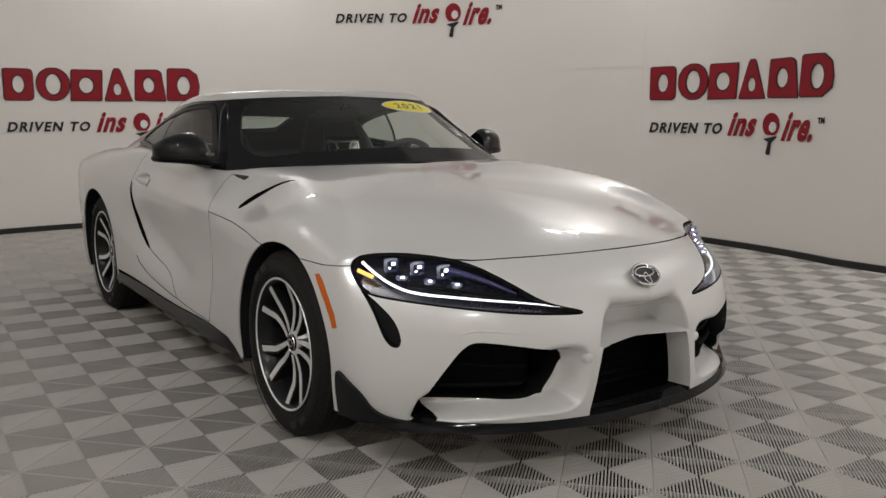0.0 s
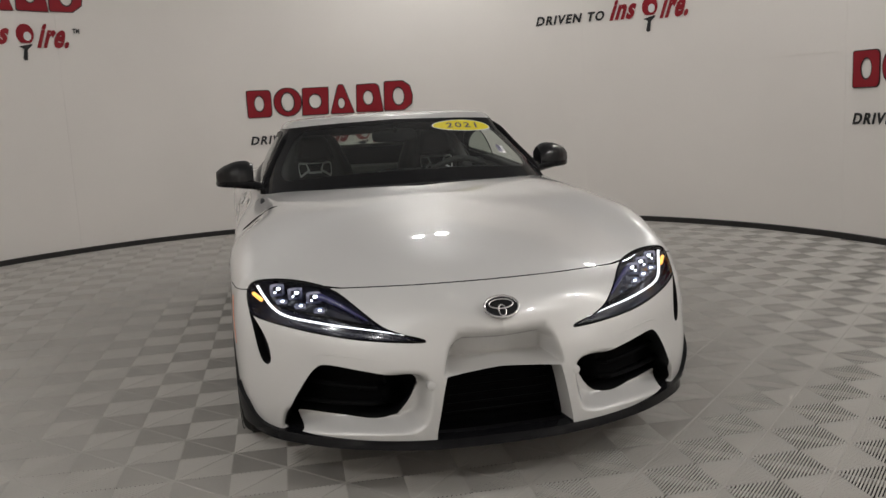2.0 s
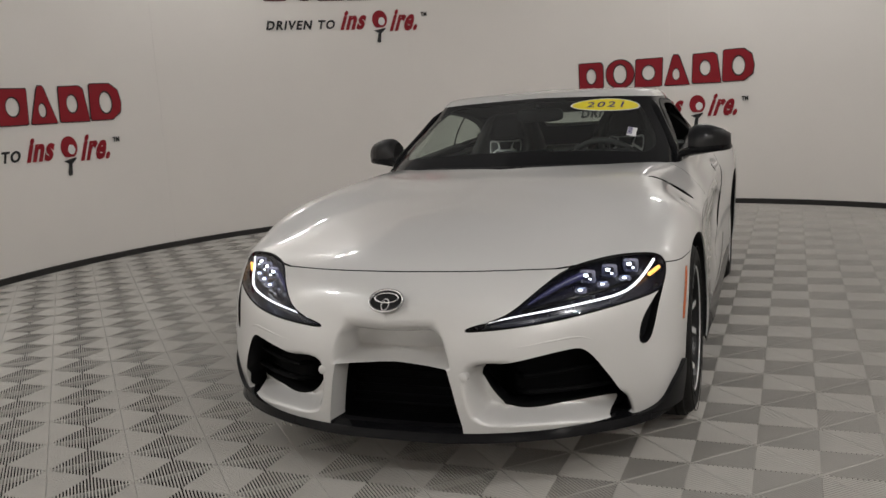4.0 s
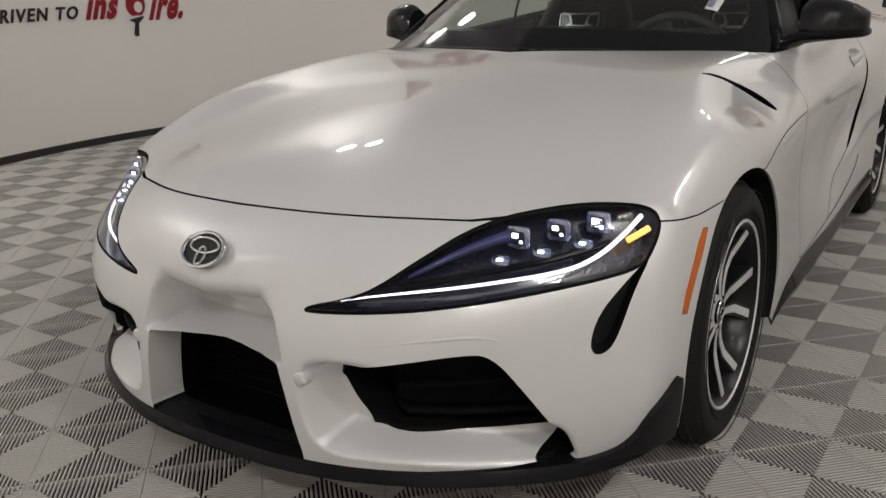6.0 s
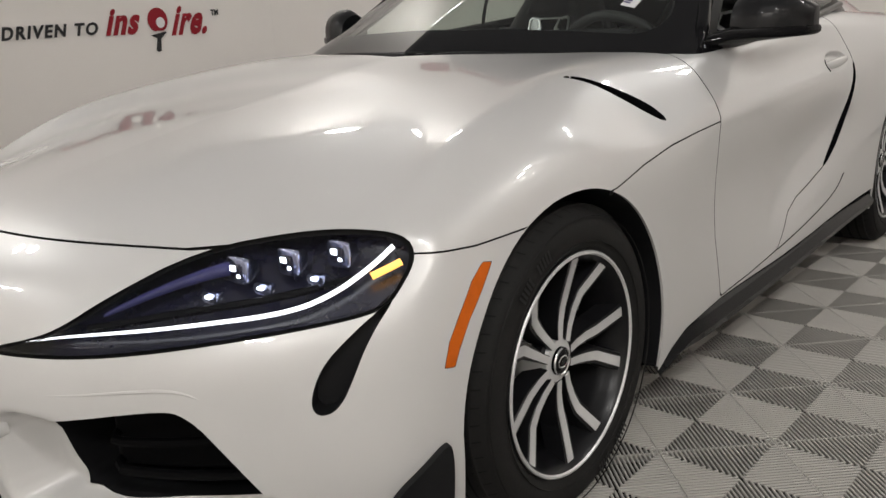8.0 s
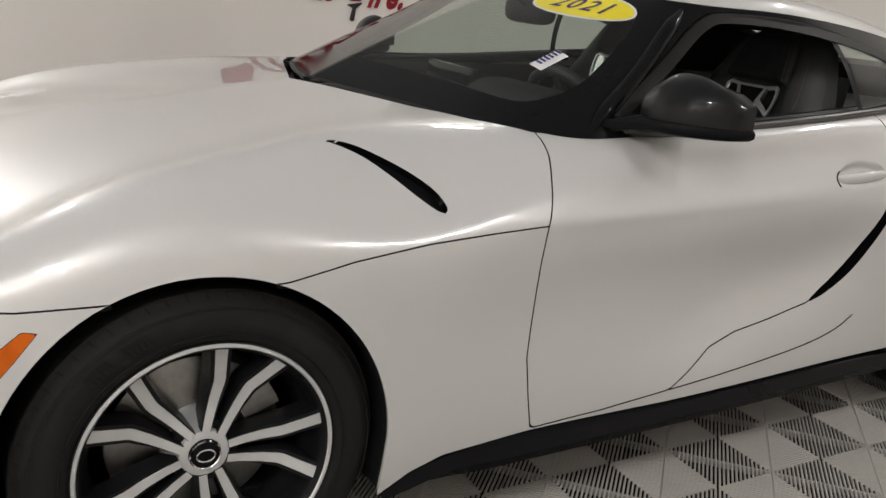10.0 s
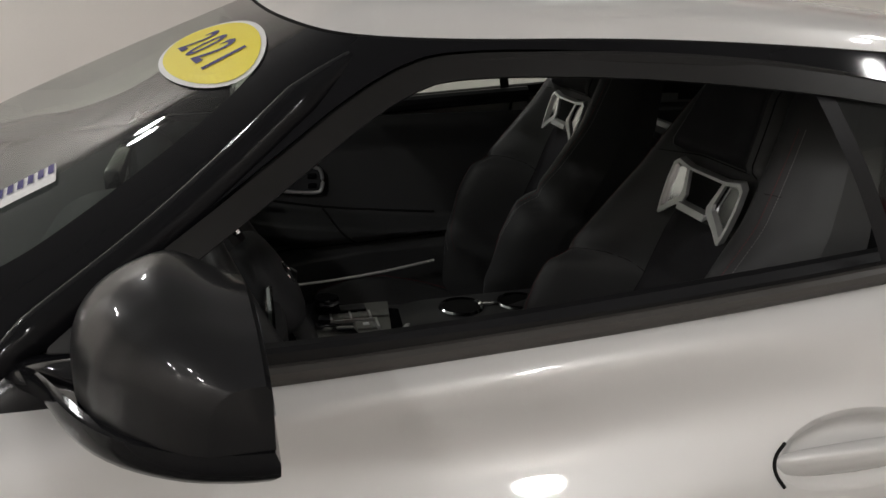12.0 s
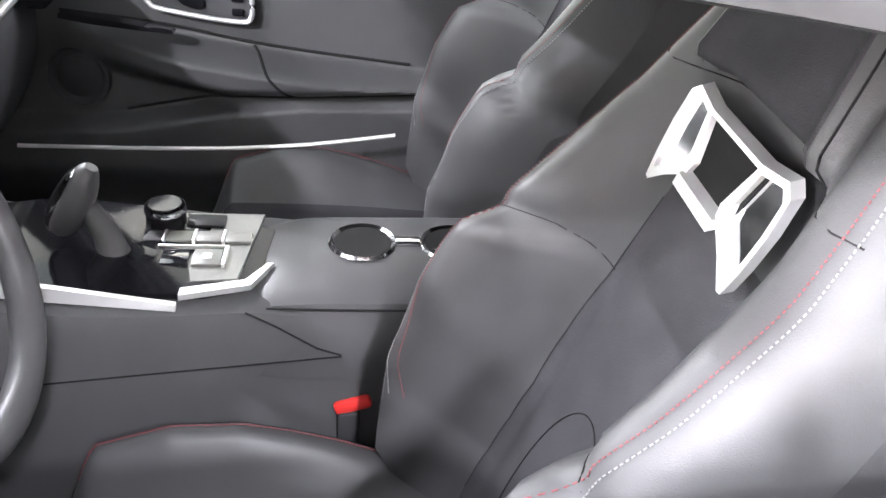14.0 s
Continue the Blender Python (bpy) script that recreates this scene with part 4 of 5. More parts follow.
# ---- headlamps ----
def headlamp(sx):
    root = new("headlamp")
    root.parent = car
    tagged(root, "dark headlamp with lit white light bar")

    def give(name, V, F, m, label=""):
        V, F = ([tuple(v[:3]) for v in V], F) if sx > 0 else mirrored(V, F)
        return raw(name, V, F, m, root, label, angle=50)
    W, walls, caps = pocket(LAMP_V, LAMP_F, lambda p: np.array((-0.03, 0.05, -0.012)))
    give("lamp_housing", W, walls + caps, M_lampdark, "black lamp housing")
    give("lamp_lens", LAMP_V, LAMP_F, M_lens, "clear lamp lens").visible_shadow = False
    # light bar along the lower edge and up the outer end
    bar = chaikin([(.275, .541), (.391, .566), (.581, .584), (.688, .592), (.730, .613), (.758, .648), (.775, .676)], 3, False)
    P = [on_front(x, z) + (-0.006, 0.012, -0.002) for x, z in bar]
    give("light_bar", *tube(P, np.interp(bar[:, 0], (.28, .5, .8), (.0012, .0030, .0048)), n=8), M_drl, "glowing white light bar")
    P = [on_front(x, z) + (-0.006, 0.012, -0.002) for x, z in chaikin([(.764, .634), (.779, .643), (.792, .652)], 2, False)]
    give("turn_light", *tube(P, 0.0065, n=8), M_turn, "glowing amber turn light")
    # three square lens units in chrome cups, with a small reflector below each
    for k, (x, z) in enumerate(((.592, .650), (.652, .658), (.712, .666))):
        c = on_front(x, z) + (-0.010, 0.026, 0)
        rows = [(0, -.016, 0, .024, .021), (0, -.013, 0, .026, .023), (0, .0, 0, .022, .020), (0, .02, 0, .012, .012)]
        vs, fs = blob(rows, 10, 20, 5)
        unit = give("lamp_module", [np.array(v) + c for v in vs], fs, M_lampchrome, "square chrome lens unit")
        vs, fs = box_vf(.030, .006, .026, .004)
        give("lens_face", [v + c + (0, -.0165, 0) for v in vs], fs, M_lampdark, "dark inner lens")
        for dx, dz, w, h in ((-.004, .005, .014, .010), (.009, -.007, .008, .006)):
            vs, fs = box_vf(w, .004, h, .002)
            give("lamp_led", [v + c + (dx, -.0195, dz) for v in vs], fs, M_led, "lit white lamp lens")
        c = on_front(x - .012, z - .034) + (-0.010, 0.022, 0)
        vs, fs = blob([(0, -.010, 0, .019, .009), (0, -.008, 0, .020, .010), (0, .006, 0, .014, .008), (0, .016, 0, .006, .004)], 8, 18, 3)
        give("lower_reflector", [np.array(v) + c for v in vs], fs, M_lampchrome, "small chrome reflector")
        vs, fs = box_vf(.012, .003, .005, .001)
        give("lamp_led", [v + c + (-.002, -.0115, .001) for v in vs], fs, M_led, "lit white lamp lens")
    # inner side: blue bar in place of a bluish glow; dark fin under the units
    P = [on_front(x, z) + (-0.008, 0.030, 0) for x, z in chaikin([(.43, .590), (.50, .628), (.56, .650), (.60, .655)], 2, False)]
    give("reflector_bowl", *tube(P, np.interp(np.arange(len(P)), [0, len(P) * .7, len(P) - 1], [.003, .014, .008]), n=10), M_lampblue, "blue-tinted reflector bowl")
    P = [on_front(x, z) + (-0.01, 0.024, 0) for x, z in chaikin([(.42, .572), (.55, .596), (.66, .608), (.74, .628)], 2, False)]
    give("lamp_fin", *tube(P, 0.007, n=6), M_gloss)


headlamp(1)
headlamp(-1)

# emblem: chrome ring round a dark oval with one inner ring
hit, nor, _, _ = BODY.ray_cast((0.004, -2, .621), (0, 1, 0))
nor = Vector((0, nor[1], nor[2])).normalized()
nor = nor if nor.y < 0 else -nor
EM = Matrix.Translation(Vector((0, hit[1], .621)) + nor * 0.003) @ Matrix((Vector((1, 0, 0)), nor.cross(Vector((1, 0, 0))), nor)).transposed().to_4x4()
emb = new("emblem")
emb.parent = car
tagged(emb, "oval chrome badge on the nose")


def on_badge(name, V, F, m):
    raw(name, [tuple(EM @ Vector(v)) for v in V], F, m, emb)


V_, F_ = prism(ellipse(.056, .038), lambda a, b, h: (a, b, h), 0.004)
on_badge("badge_plate", V_, F_, M_black)
on_badge("badge_ring", *tube([(x, y, .005) for x, y in ellipse(.057, .039, 48)], 0.0045, True, 8), M_chrome)
on_badge("badge_inner_ring", *tube([(x, y + .010, .005) for x, y in ellipse(.040, .017, 40)], 0.003, True, 8), M_chrome)
on_badge("badge_bar", *tube([(x, y - .014, .005) for x, y in ellipse(.012, .020, 40)], 0.003, True, 8), M_chrome)

# parking sensors on the nose
for sx in (1, -1):
    c = on_front(.243, .39)
    V_, F_ = blob([(0, -.008, 0, .004, .004), (0, -.006, 0, .013, .013), (0, 0, 0, .016, .016), (0, .02, 0, .016, .016)], 10, 20, 2)
    raw("parking_sensor", [((v[0] + c[0]) * sx, v[1] + c[1], v[2] + c[2]) for v in V_], F_, M_paint, car, "round white sensor cap")
# thin ledge over the intake
for sx in (1, -1):
    P = [on_front(x, z) + (0, 0.002, 0) for x, z in chaikin([(.262, .468), (.40, .476), (.52, .492), (.585, .494), (.622, .474)], 3, False)]
    raw("intake_brow", *tube([(p[0] * sx, p[1], p[2]) for p in P], np.interp(np.arange(len(P)), [0, len(P) * .6, len(P) - 1], [0.0006, 0.0045, 0.0006]), n=8, flat=0.9), M_paint, car)


# ---- door mirrors ----
def door_mirror(sx):
    root = new("door_mirror")
    root.parent = car
    tagged(root, "dark gloss door mirror")
    NS, NA = 30, 22
    xs = .765 + .19 * (1 - (1 - np.linspace(0, 1, NS)) ** 1.6)
    yr = 1.134 + .08 * (xs - .77)
    yf = np.interp(xs, [.765, .80, .84, .88, .91, .935, .948, .955], [.997, .996, 1.004, 1.022, 1.046, 1.074, 1.092, 1.108])
    zt = cubic([.765, .785, .82, .86, .90, .93, .955], np.array([1.034, 1.049, 1.056, 1.053, 1.042, 1.030, 1.006]), xs)
    V, F, zb = [], [], .946
    for x, a, b, c in zip(xs, yf, yr, zt):
        for k in range(NA):
            t = math.pi / 2 * k / (NA - 1)
            y = b - (b - a) * math.cos(t) ** .85
            V.append((x * sx, y, zb + (c - zb - np.interp(x, [.78, .86, .93, .955], [.036, .026, .018, .01]) * ramp((y - 1.07) / .075)) * math.sin(t) ** .72))
        V += [(x * sx, b + .004, c - np.interp(x, [.78, .86, .93, .955], [.036, .026, .018, .01]) - .006), (x * sx, b + .004, zb)]
    n = NA + 2
    for i in range(NS - 1):
        F += [(i * n + k, (i + 1) * n + k, (i + 1) * n + (k + 1) % n, i * n + (k + 1) % n) for k in range(n)]
    F += [tuple(range(n)), tuple(reversed(range((NS - 1) * n, NS * n)))]
    raw("mirror_shell", V, F if sx < 0 else [tuple(reversed(f)) for f in F], M_carbon, root, "dark carbon-look mirror shell", angle=40)
    V, F = prism([(x, z) for x, z in chaikin([(.785, .955), (.94, .955), (.93, .975), (.89, 1.0), (.82, 1.010), (.785, 1.0)], 2)], lambda a, b, h: (a * sx, 1.139 + .08 * (a - .77) + h, b), .002)
    raw("mirror_glass", V, F, M_mirror, root, "mirror glass")
    # tray under the shell
    plan = chaikin([(.697, .915), (.697, .915), (.74, .94), (.80, .972), (.86, .998), (.91, 1.035), (.945, 1.085), (.957, 1.13), (.958, 1.152), (.958, 1.152), (.80, 1.15), (.76, 1.08), (.72, .99)], 2)
    cen = np.mean(plan, 0)
    V, F, n = [], [], len(plan)
    rings = ((.90, .919), (.97, .921), (1.025, .928), (1.03, .938), (1.0, .9455), (.94, .947))
    for k, z in rings:
        V += [((cen[0] + (x - cen[0]) * k) * sx, cen[1] + (y - cen[1]) * k, z - .018 * ramp((.80 - x) / .1)) for x, y in plan]
    for i in range(len(rings) - 1):
        F += [(i * n + k, i * n + (k + 1) % n, (i + 1) * n + (k + 1) % n, (i + 1) * n + k) for k in range(n)]
    F += [tuple(reversed(range(n))), tuple(range((len(rings) - 1) * n, len(rings) * n))]
    raw("mirror_tray", V, F if sx > 0 else [tuple(reversed(f)) for f in F], M_gloss, root, "black lower mirror tray", angle=50)
    P = [(x * sx, y, z) for x, y, z in ((.700, .918, .911), (.735, .955, .921), (.775, 1.0, .931), (.82, 1.05, .934))]
    raw("mirror_arm", *tube(P, np.array((.006, .017, .022, .02)), n=12, flat=1.3), M_gloss, root, "black mirror arm")


door_mirror(1)
door_mirror(-1)


# ---- wheels ----
def wheel(x, y, z, R, sx):
    root = new("wheel")
    root.parent = car
    root.location = (x * sx, y, z)
    if sx < 0:
        root.rotation_euler = (0, 0, math.pi)
    tagged(root, "black tyre on a machined five double-spoke alloy wheel")
    ri, w = 0.236, 0.112
    prof = [(ri - .004, -w + .02), (ri + .01, -w), (ri + .05, -w - .004), (R - .02, -w + .008), (R - .004, -w + .03), (R, -w + .05), (R, w - .05), (R - .004, w - .028), (R - .02, w - .008), (ri + .05, w + .004), (ri + .028, w + .004), (ri + .012, w - .002), (ri - .002, w - .012)]
    q = cubic(range(len(prof)), np.array(prof), np.linspace(0, len(prof) - 1, 60))
    V, F = lathe(q.tolist(), 96)
    V = [(v[0], v[1], v[2]) for v in V]
    tyre = raw("tyre", V, F, M_rubber, root, "black rubber tyre with grooved tread", angle=60)
    for o in (-.055, -.02, .02, .055):
        raw("tread_groove", *lathe([(R + .0006, o - .004), (R + .0008, o + .004)], 96), M_gap, tyre)
    # shoulder cuts of the tread
    V, F = [], []
    for k in range(60):
        a = 2 * math.pi * k / 60
        for r0, r1, o0, o1, da in ((R - .012, R + .0005, w - .012, w - .040, .02),):
            b = len(V)
            for r, o, t in ((r0, o0, 0), (r1, o1, da), (r1, o1, da + .008), (r0, o0, .008)):
                V.append((o + .001, r * math.cos(a + t) * 1.002, r * math.sin(a + t) * 1.002))
            F.append((b, b + 1, b + 2, b + 3))
    tagged(raw("shoulder_sipe", V, F, M_gap, tyre), kind="stuff")
    # raised rings on the side wall
    for r0 in (ri + .020, ri + .072):
        raw("side_wall_rib", *lathe([(r0, w + .0035), (r0 + .0012, w + .0062), (r0 + .0024, w + .0035)], 96), M_rubber, tyre)
    # bars of raised writing on the side wall
    for a0 in (1.95, 2.2, -1.0, -1.3):
        V, F = [], []
        for k in range(5):
            a = a0 + k * 0.035
            b = len(V)
            for r, t in ((ri + .035, 0), (ri + .060, 0.006), (ri + .060, .026), (ri + .035, .022)):
                V.append((w + .0075, r * math.cos(a + t), r * math.sin(a + t)))
            F.append((b, b + 1, b + 2, b + 3))
        raw("side_wall_mark", V, F, M_dalloy, tyre)
    rim = raw("rim", *lathe([(ri - .045, -w + .03), (ri - .03, -w + .012), (ri, -w + .01), (ri - .03, -.03), (ri - .034, .05), (ri - .014, w - .022), (ri - .008, w - .012), (ri + .002, w - .010), (ri + .003, w - .004), (ri - .006, w - .002), (ri - .012, w - .008), (ri - .020, w - .03), (ri - .04, .02), (ri - .042, -.06)], 96), M_dalloy, root, "dark painted rim barrel")
    raw("rim_edge", *lathe([(ri - .008, w - .004), (ri - .005, w - .0002), (ri - .001, w - .0005), (ri + .001, w - .004)], 96), M_alloy, rim, "bright machined rim edge")
    hx = 0.072

    def arm(c, sg, name, m, out, deep, widths, draft):
        # one straight spoke with a kink: bright flat face over a deep dark rib
        st = [(.043, .0150), (.075, .0195), (.110, .0244), (.142, .0290), (.150, .0312), (.190, .0490), (.2285, .0660)]
        V, F = [], []
        for i, (u, v) in enumerate(st):
            a, b = st[max(i - 1, 0)], st[min(i + 1, len(st) - 1)]
            t = np.array((b[0] - a[0], b[1] - a[1]))
            t /= np.linalg.norm(t)
            f = (u - .04) / (ri - .05)
            xo = hx - .010 * math.sin(math.pi * min(f, .8)) + (w - .006 - hx) * f ** 2 + out
            for k, dx in ((-1, 0), (1, 0), (draft, -deep), (-draft, -deep)):
                p, q = u - k * widths[i] / 2 * t[1], (v + k * widths[i] / 2 * t[0]) * sg
                V.append((xo + dx, p * math.cos(c) - q * math.sin(c), p * math.sin(c) + q * math.cos(c)))
        for i in range(len(st) - 1):
            for k in range(4):
                F.append((4 * i + k, 4 * i + (k + 1) % 4, 4 * i + 4 + (k + 1) % 4, 4 * i + 4 + k))
        F += [(3, 2, 1, 0), tuple(4 * (len(st) - 1) + k for k in range(4))]
        return raw(name, V, F if sg > 0 else [tuple(reversed(f)) for f in F], m, root, angle=20)
    for k in range(5):
        c = 2 * math.pi * k / 5 + math.radians(SPOKE_TURN)
        for s in (1, -1):
            arm(c, s, "spoke_rib", M_dalloy, -.002, .045, [.018, .022, .030, .035, .036, .037, .040], 1.2)
            arm(c, s, "spoke_face", M_alloy, 0.0, .003, [.0150, .0165, .0185, .0205, .0210, .0215, .0240], 1.0)
        raw("wheel_nut", *lathe([(.0001, hx - .004), (.009, hx - .004), (.010, hx - .03)], 12), M_dalloy, root).location = (-0.010, .056 * math.cos(c), .056 * math.sin(c))
    raw("hub", *lathe([(.0001, hx - .004), (.036, hx - .004), (.046, hx - .006), (.049, hx - .02), (.07, hx - .05), (.07, hx - .08)], 48), M_alloy, root, "machined hub face")
    cap = raw("hub_cap", *lathe([(.0001, hx + .004), (.024, hx + .004), (.029, hx + .001), (.031, hx - .006)], 40), M_gloss, root, "black hub cap")
    raw("cap_ring", *lathe([(.026, hx + .003), (.028, hx + .005), (.030, hx + .002)], 40), M_chrome, cap)
    V_, F_ = tube([(hx + .005, .017 * math.cos(t), .012 * math.sin(t)) for t in np.linspace(0, 6.283, 24, endpoint=False)], .002, True, 6)
    raw("cap_mark", V_, F_, M_chrome, cap)
    raw("brake_disc", *lathe([(.05, -.02), (.05, .0), (.155, .0), (.165, -.004), (.165, -.024), (.05, -.024)], 64), M_steel, root, "grey steel brake disc")
    V_, F_ = [], []
    ang = np.linspace(math.radians(20), math.radians(75), 10)
    for a in ang:
        for r, o in ((.095, .022), (.168, .022), (.172, -.03), (.095, -.03)):
            V_.append((o, r * math.cos(a), r * math.sin(a)))
    for i in range(9):
        F_ += [(4 * i + k, 4 * i + (k + 1) % 4, 4 * i + 4 + (k + 1) % 4, 4 * i + 4 + k) for k in range(4)]
    F_ += [(3, 2, 1, 0), (36, 37, 38, 39)]
    raw("brake_caliper", V_, F_, M_steel, root, "silver-grey brake caliper")
    return root


SPOKE_TURN = 68.5
for sx in (1, -1):
    wheel(.757, 0.0, .331, .330, sx)
    wheel(.775, 2.47, .336, .336, sx)


# ---- interior ----
def shell_box(name, x0, x1, y0, y1, z0, z1, m, label="", bevel=0.01, parent=None):
    vs, fs = box_vf(x1 - x0, y1 - y0, z1 - z0, bevel)
    c = np.array(((x0 + x1) / 2, (y0 + y1) / 2, (z0 + z1) / 2))
    return raw(name, [v + c for v in vs], fs, m, parent or car, label)


shell_box("cabin_floor", -.72, .72, .62, 2.15, .225, .25, M_carpet, "black carpeted cabin floor")
shell_box("bulkhead", -.74, .74, .60, .64, .24, .86, M_dash)
shell_box("driver_door_lining", .695, .735, .74, 1.94, .25, .875, M_dash, "black driver door lining")
shell_box("rear_bulkhead", -.72, .72, 2.10, 2.16, .24, .86, M_carpet, "black rear bulkhead")
shell_box("luggage_floor", -.70, .70, 2.12, 3.25, .62, .66, M_carpet, "black luggage floor")
for sx in (1, -1):
    shell_box("luggage_side", .60 * sx if sx > 0 else -.72, .72 if sx > 0 else -.60, 2.0, 3.1, .30, .90, M_carpet)
raw("strut_brace", *tube([(-.66, 2.13, .89), (0, 2.13, .89), (.66, 2.13, .89)], .024, n=10), M_satin, car, "silver strut brace behind the seats")


# dashboard: swept section with a rounded top and a padded roll
def sweep_x(name, prof, x0, x1, m, label="", nx=24, bow=0.0, parent=None):
    prof = chaikin(prof, 2)
    V, F, n = [], [], len(prof)
    for i in range(nx):
        x = x0 + (x1 - x0) * i / (nx - 1)
        f = (x - (x0 + x1) / 2) / ((x1 - x0) / 2)
        V += [(x, y + bow * f * f, z) for y, z in prof]
    for i in range(nx - 1):
        F += [(i * n + k, i * n + (k + 1) % n, (i + 1) * n + (k + 1) % n, (i + 1) * n + k) for k in range(n)]
    F += [tuple(reversed(range(n))), tuple(range((nx - 1) * n, nx * n))]
    return raw(name, V, F, m, parent or car, label)


dash = sweep_x("dashboard", [(.62, .85), (.75, .895), (.95, .905), (1.02, .88), (1.03, .83), (.99, .79), (1.02, .74), (1.0, .62), (.92, .50), (.70, .45), (.56, .5)], -.63, .63, M_dash, "black padded dashboard", bow=-0.03)
sweep_x("dash_strip", [(1.005, .80), (1.022, .80), (1.022, .785), (1.005, .785)], -.66, .16, M_satin, "thin silver strip", bow=-0.03, parent=dash)
sweep_x("instrument_hood", [(.86, .90), (.92, .955), (1.04, .955), (1.06, .93), (1.02, .90)], .19, .50, M_dash, "hooded instrument cluster", parent=dash)
shell_box("instrument_face", .21, .48, 1.0, 1.012, .84, .93, M_screenoff, "dark instrument display", .004, dash)
shell_box("centre_screen", -.14, .12, .94, .965, .865, .965, M_screenoff, "dark centre display", .006, dash)
for x in (-.60, -.10, .03, .60):
    shell_box("air_vent", x - .055, x + .055, 1.0, 1.03, .755, .785, M_gloss, "black air vent", .006, dash)

# steering wheel
SW = Matrix.Translation((.335, 1.160, .835)) @ pose(0, 0, 0, -62, 0, 0)
sw = new("steering_wheel")
sw.parent = car
tagged(sw, "black leather steering wheel")


def on_wheel(name, V, F, m, label=""):
    return raw(name, [tuple(SW @ Vector(v)) for v in V], F, m, sw, label)


ring_pts = [(.183 * math.cos(t), .183 * math.sin(t) * (1 if math.sin(t) > -.8 else .97), 0) for t in np.linspace(0, 2 * math.pi, 56, endpoint=False)]
on_wheel("wheel_rim", *tube(ring_pts, 0.0165, True, 12), M_leather, "black leather rim")
on_wheel("airbag_pad", *blob([(0, -.075, .012, .02, .01), (0, -.06, .012, .06, .026), (0, 0, .012, .078, .034), (0, .05, .012, .07, .03), (0, .065, .012, .03, .012)], 16, 24, 2.5), M_dash, "black horn pad")
for pts in (((.06, .01, .006), (.12, .015, .004), (.172, .02, 0)), ((-.06, .01, .006), (-.12, .015, .004), (-.172, .02, 0)), ((0, -.06, .006), (0, -.12, .002), (0, -.172, 0))):
    on_wheel("wheel_spoke", *tube(pts, .018, n=10, flat=1.0), M_dash)
for pts in (((.075, -.02, .02), (.13, -.01, .014), (.16, .0, .008)), ((-.075, -.02, .02), (-.13, -.01, .014), (-.16, 0, .008)), ((-.02, -.09, .02), (-.012, -.16, .012)), ((.02, -.09, .02), (.012, -.16, .012))):
    on_wheel("spoke_trim", *tube(pts, .006, n=8), M_chrome, "bright spoke trim")
on_wheel("badge", *tube([(.022 * math.cos(t), .015 * math.sin(t), .044) for t in np.linspace(0, 6.283, 24, endpoint=False)], .003, True, 6), M_chrome)
raw("steering_column", *tube([(.335, 1.17, .83), (.335, 1.06, .785), (.33, .95, .73)], .045, n=12), M_dash, car)
for sx, dz in ((1, .03), (-1, .03)):
    raw("column_stalk", *tube([(.33 + .05 * sx, 1.16, .82), (.33 + .17 * sx, 1.15, .83 + dz)], .009, n=8), M_black, car, "black column stalk")


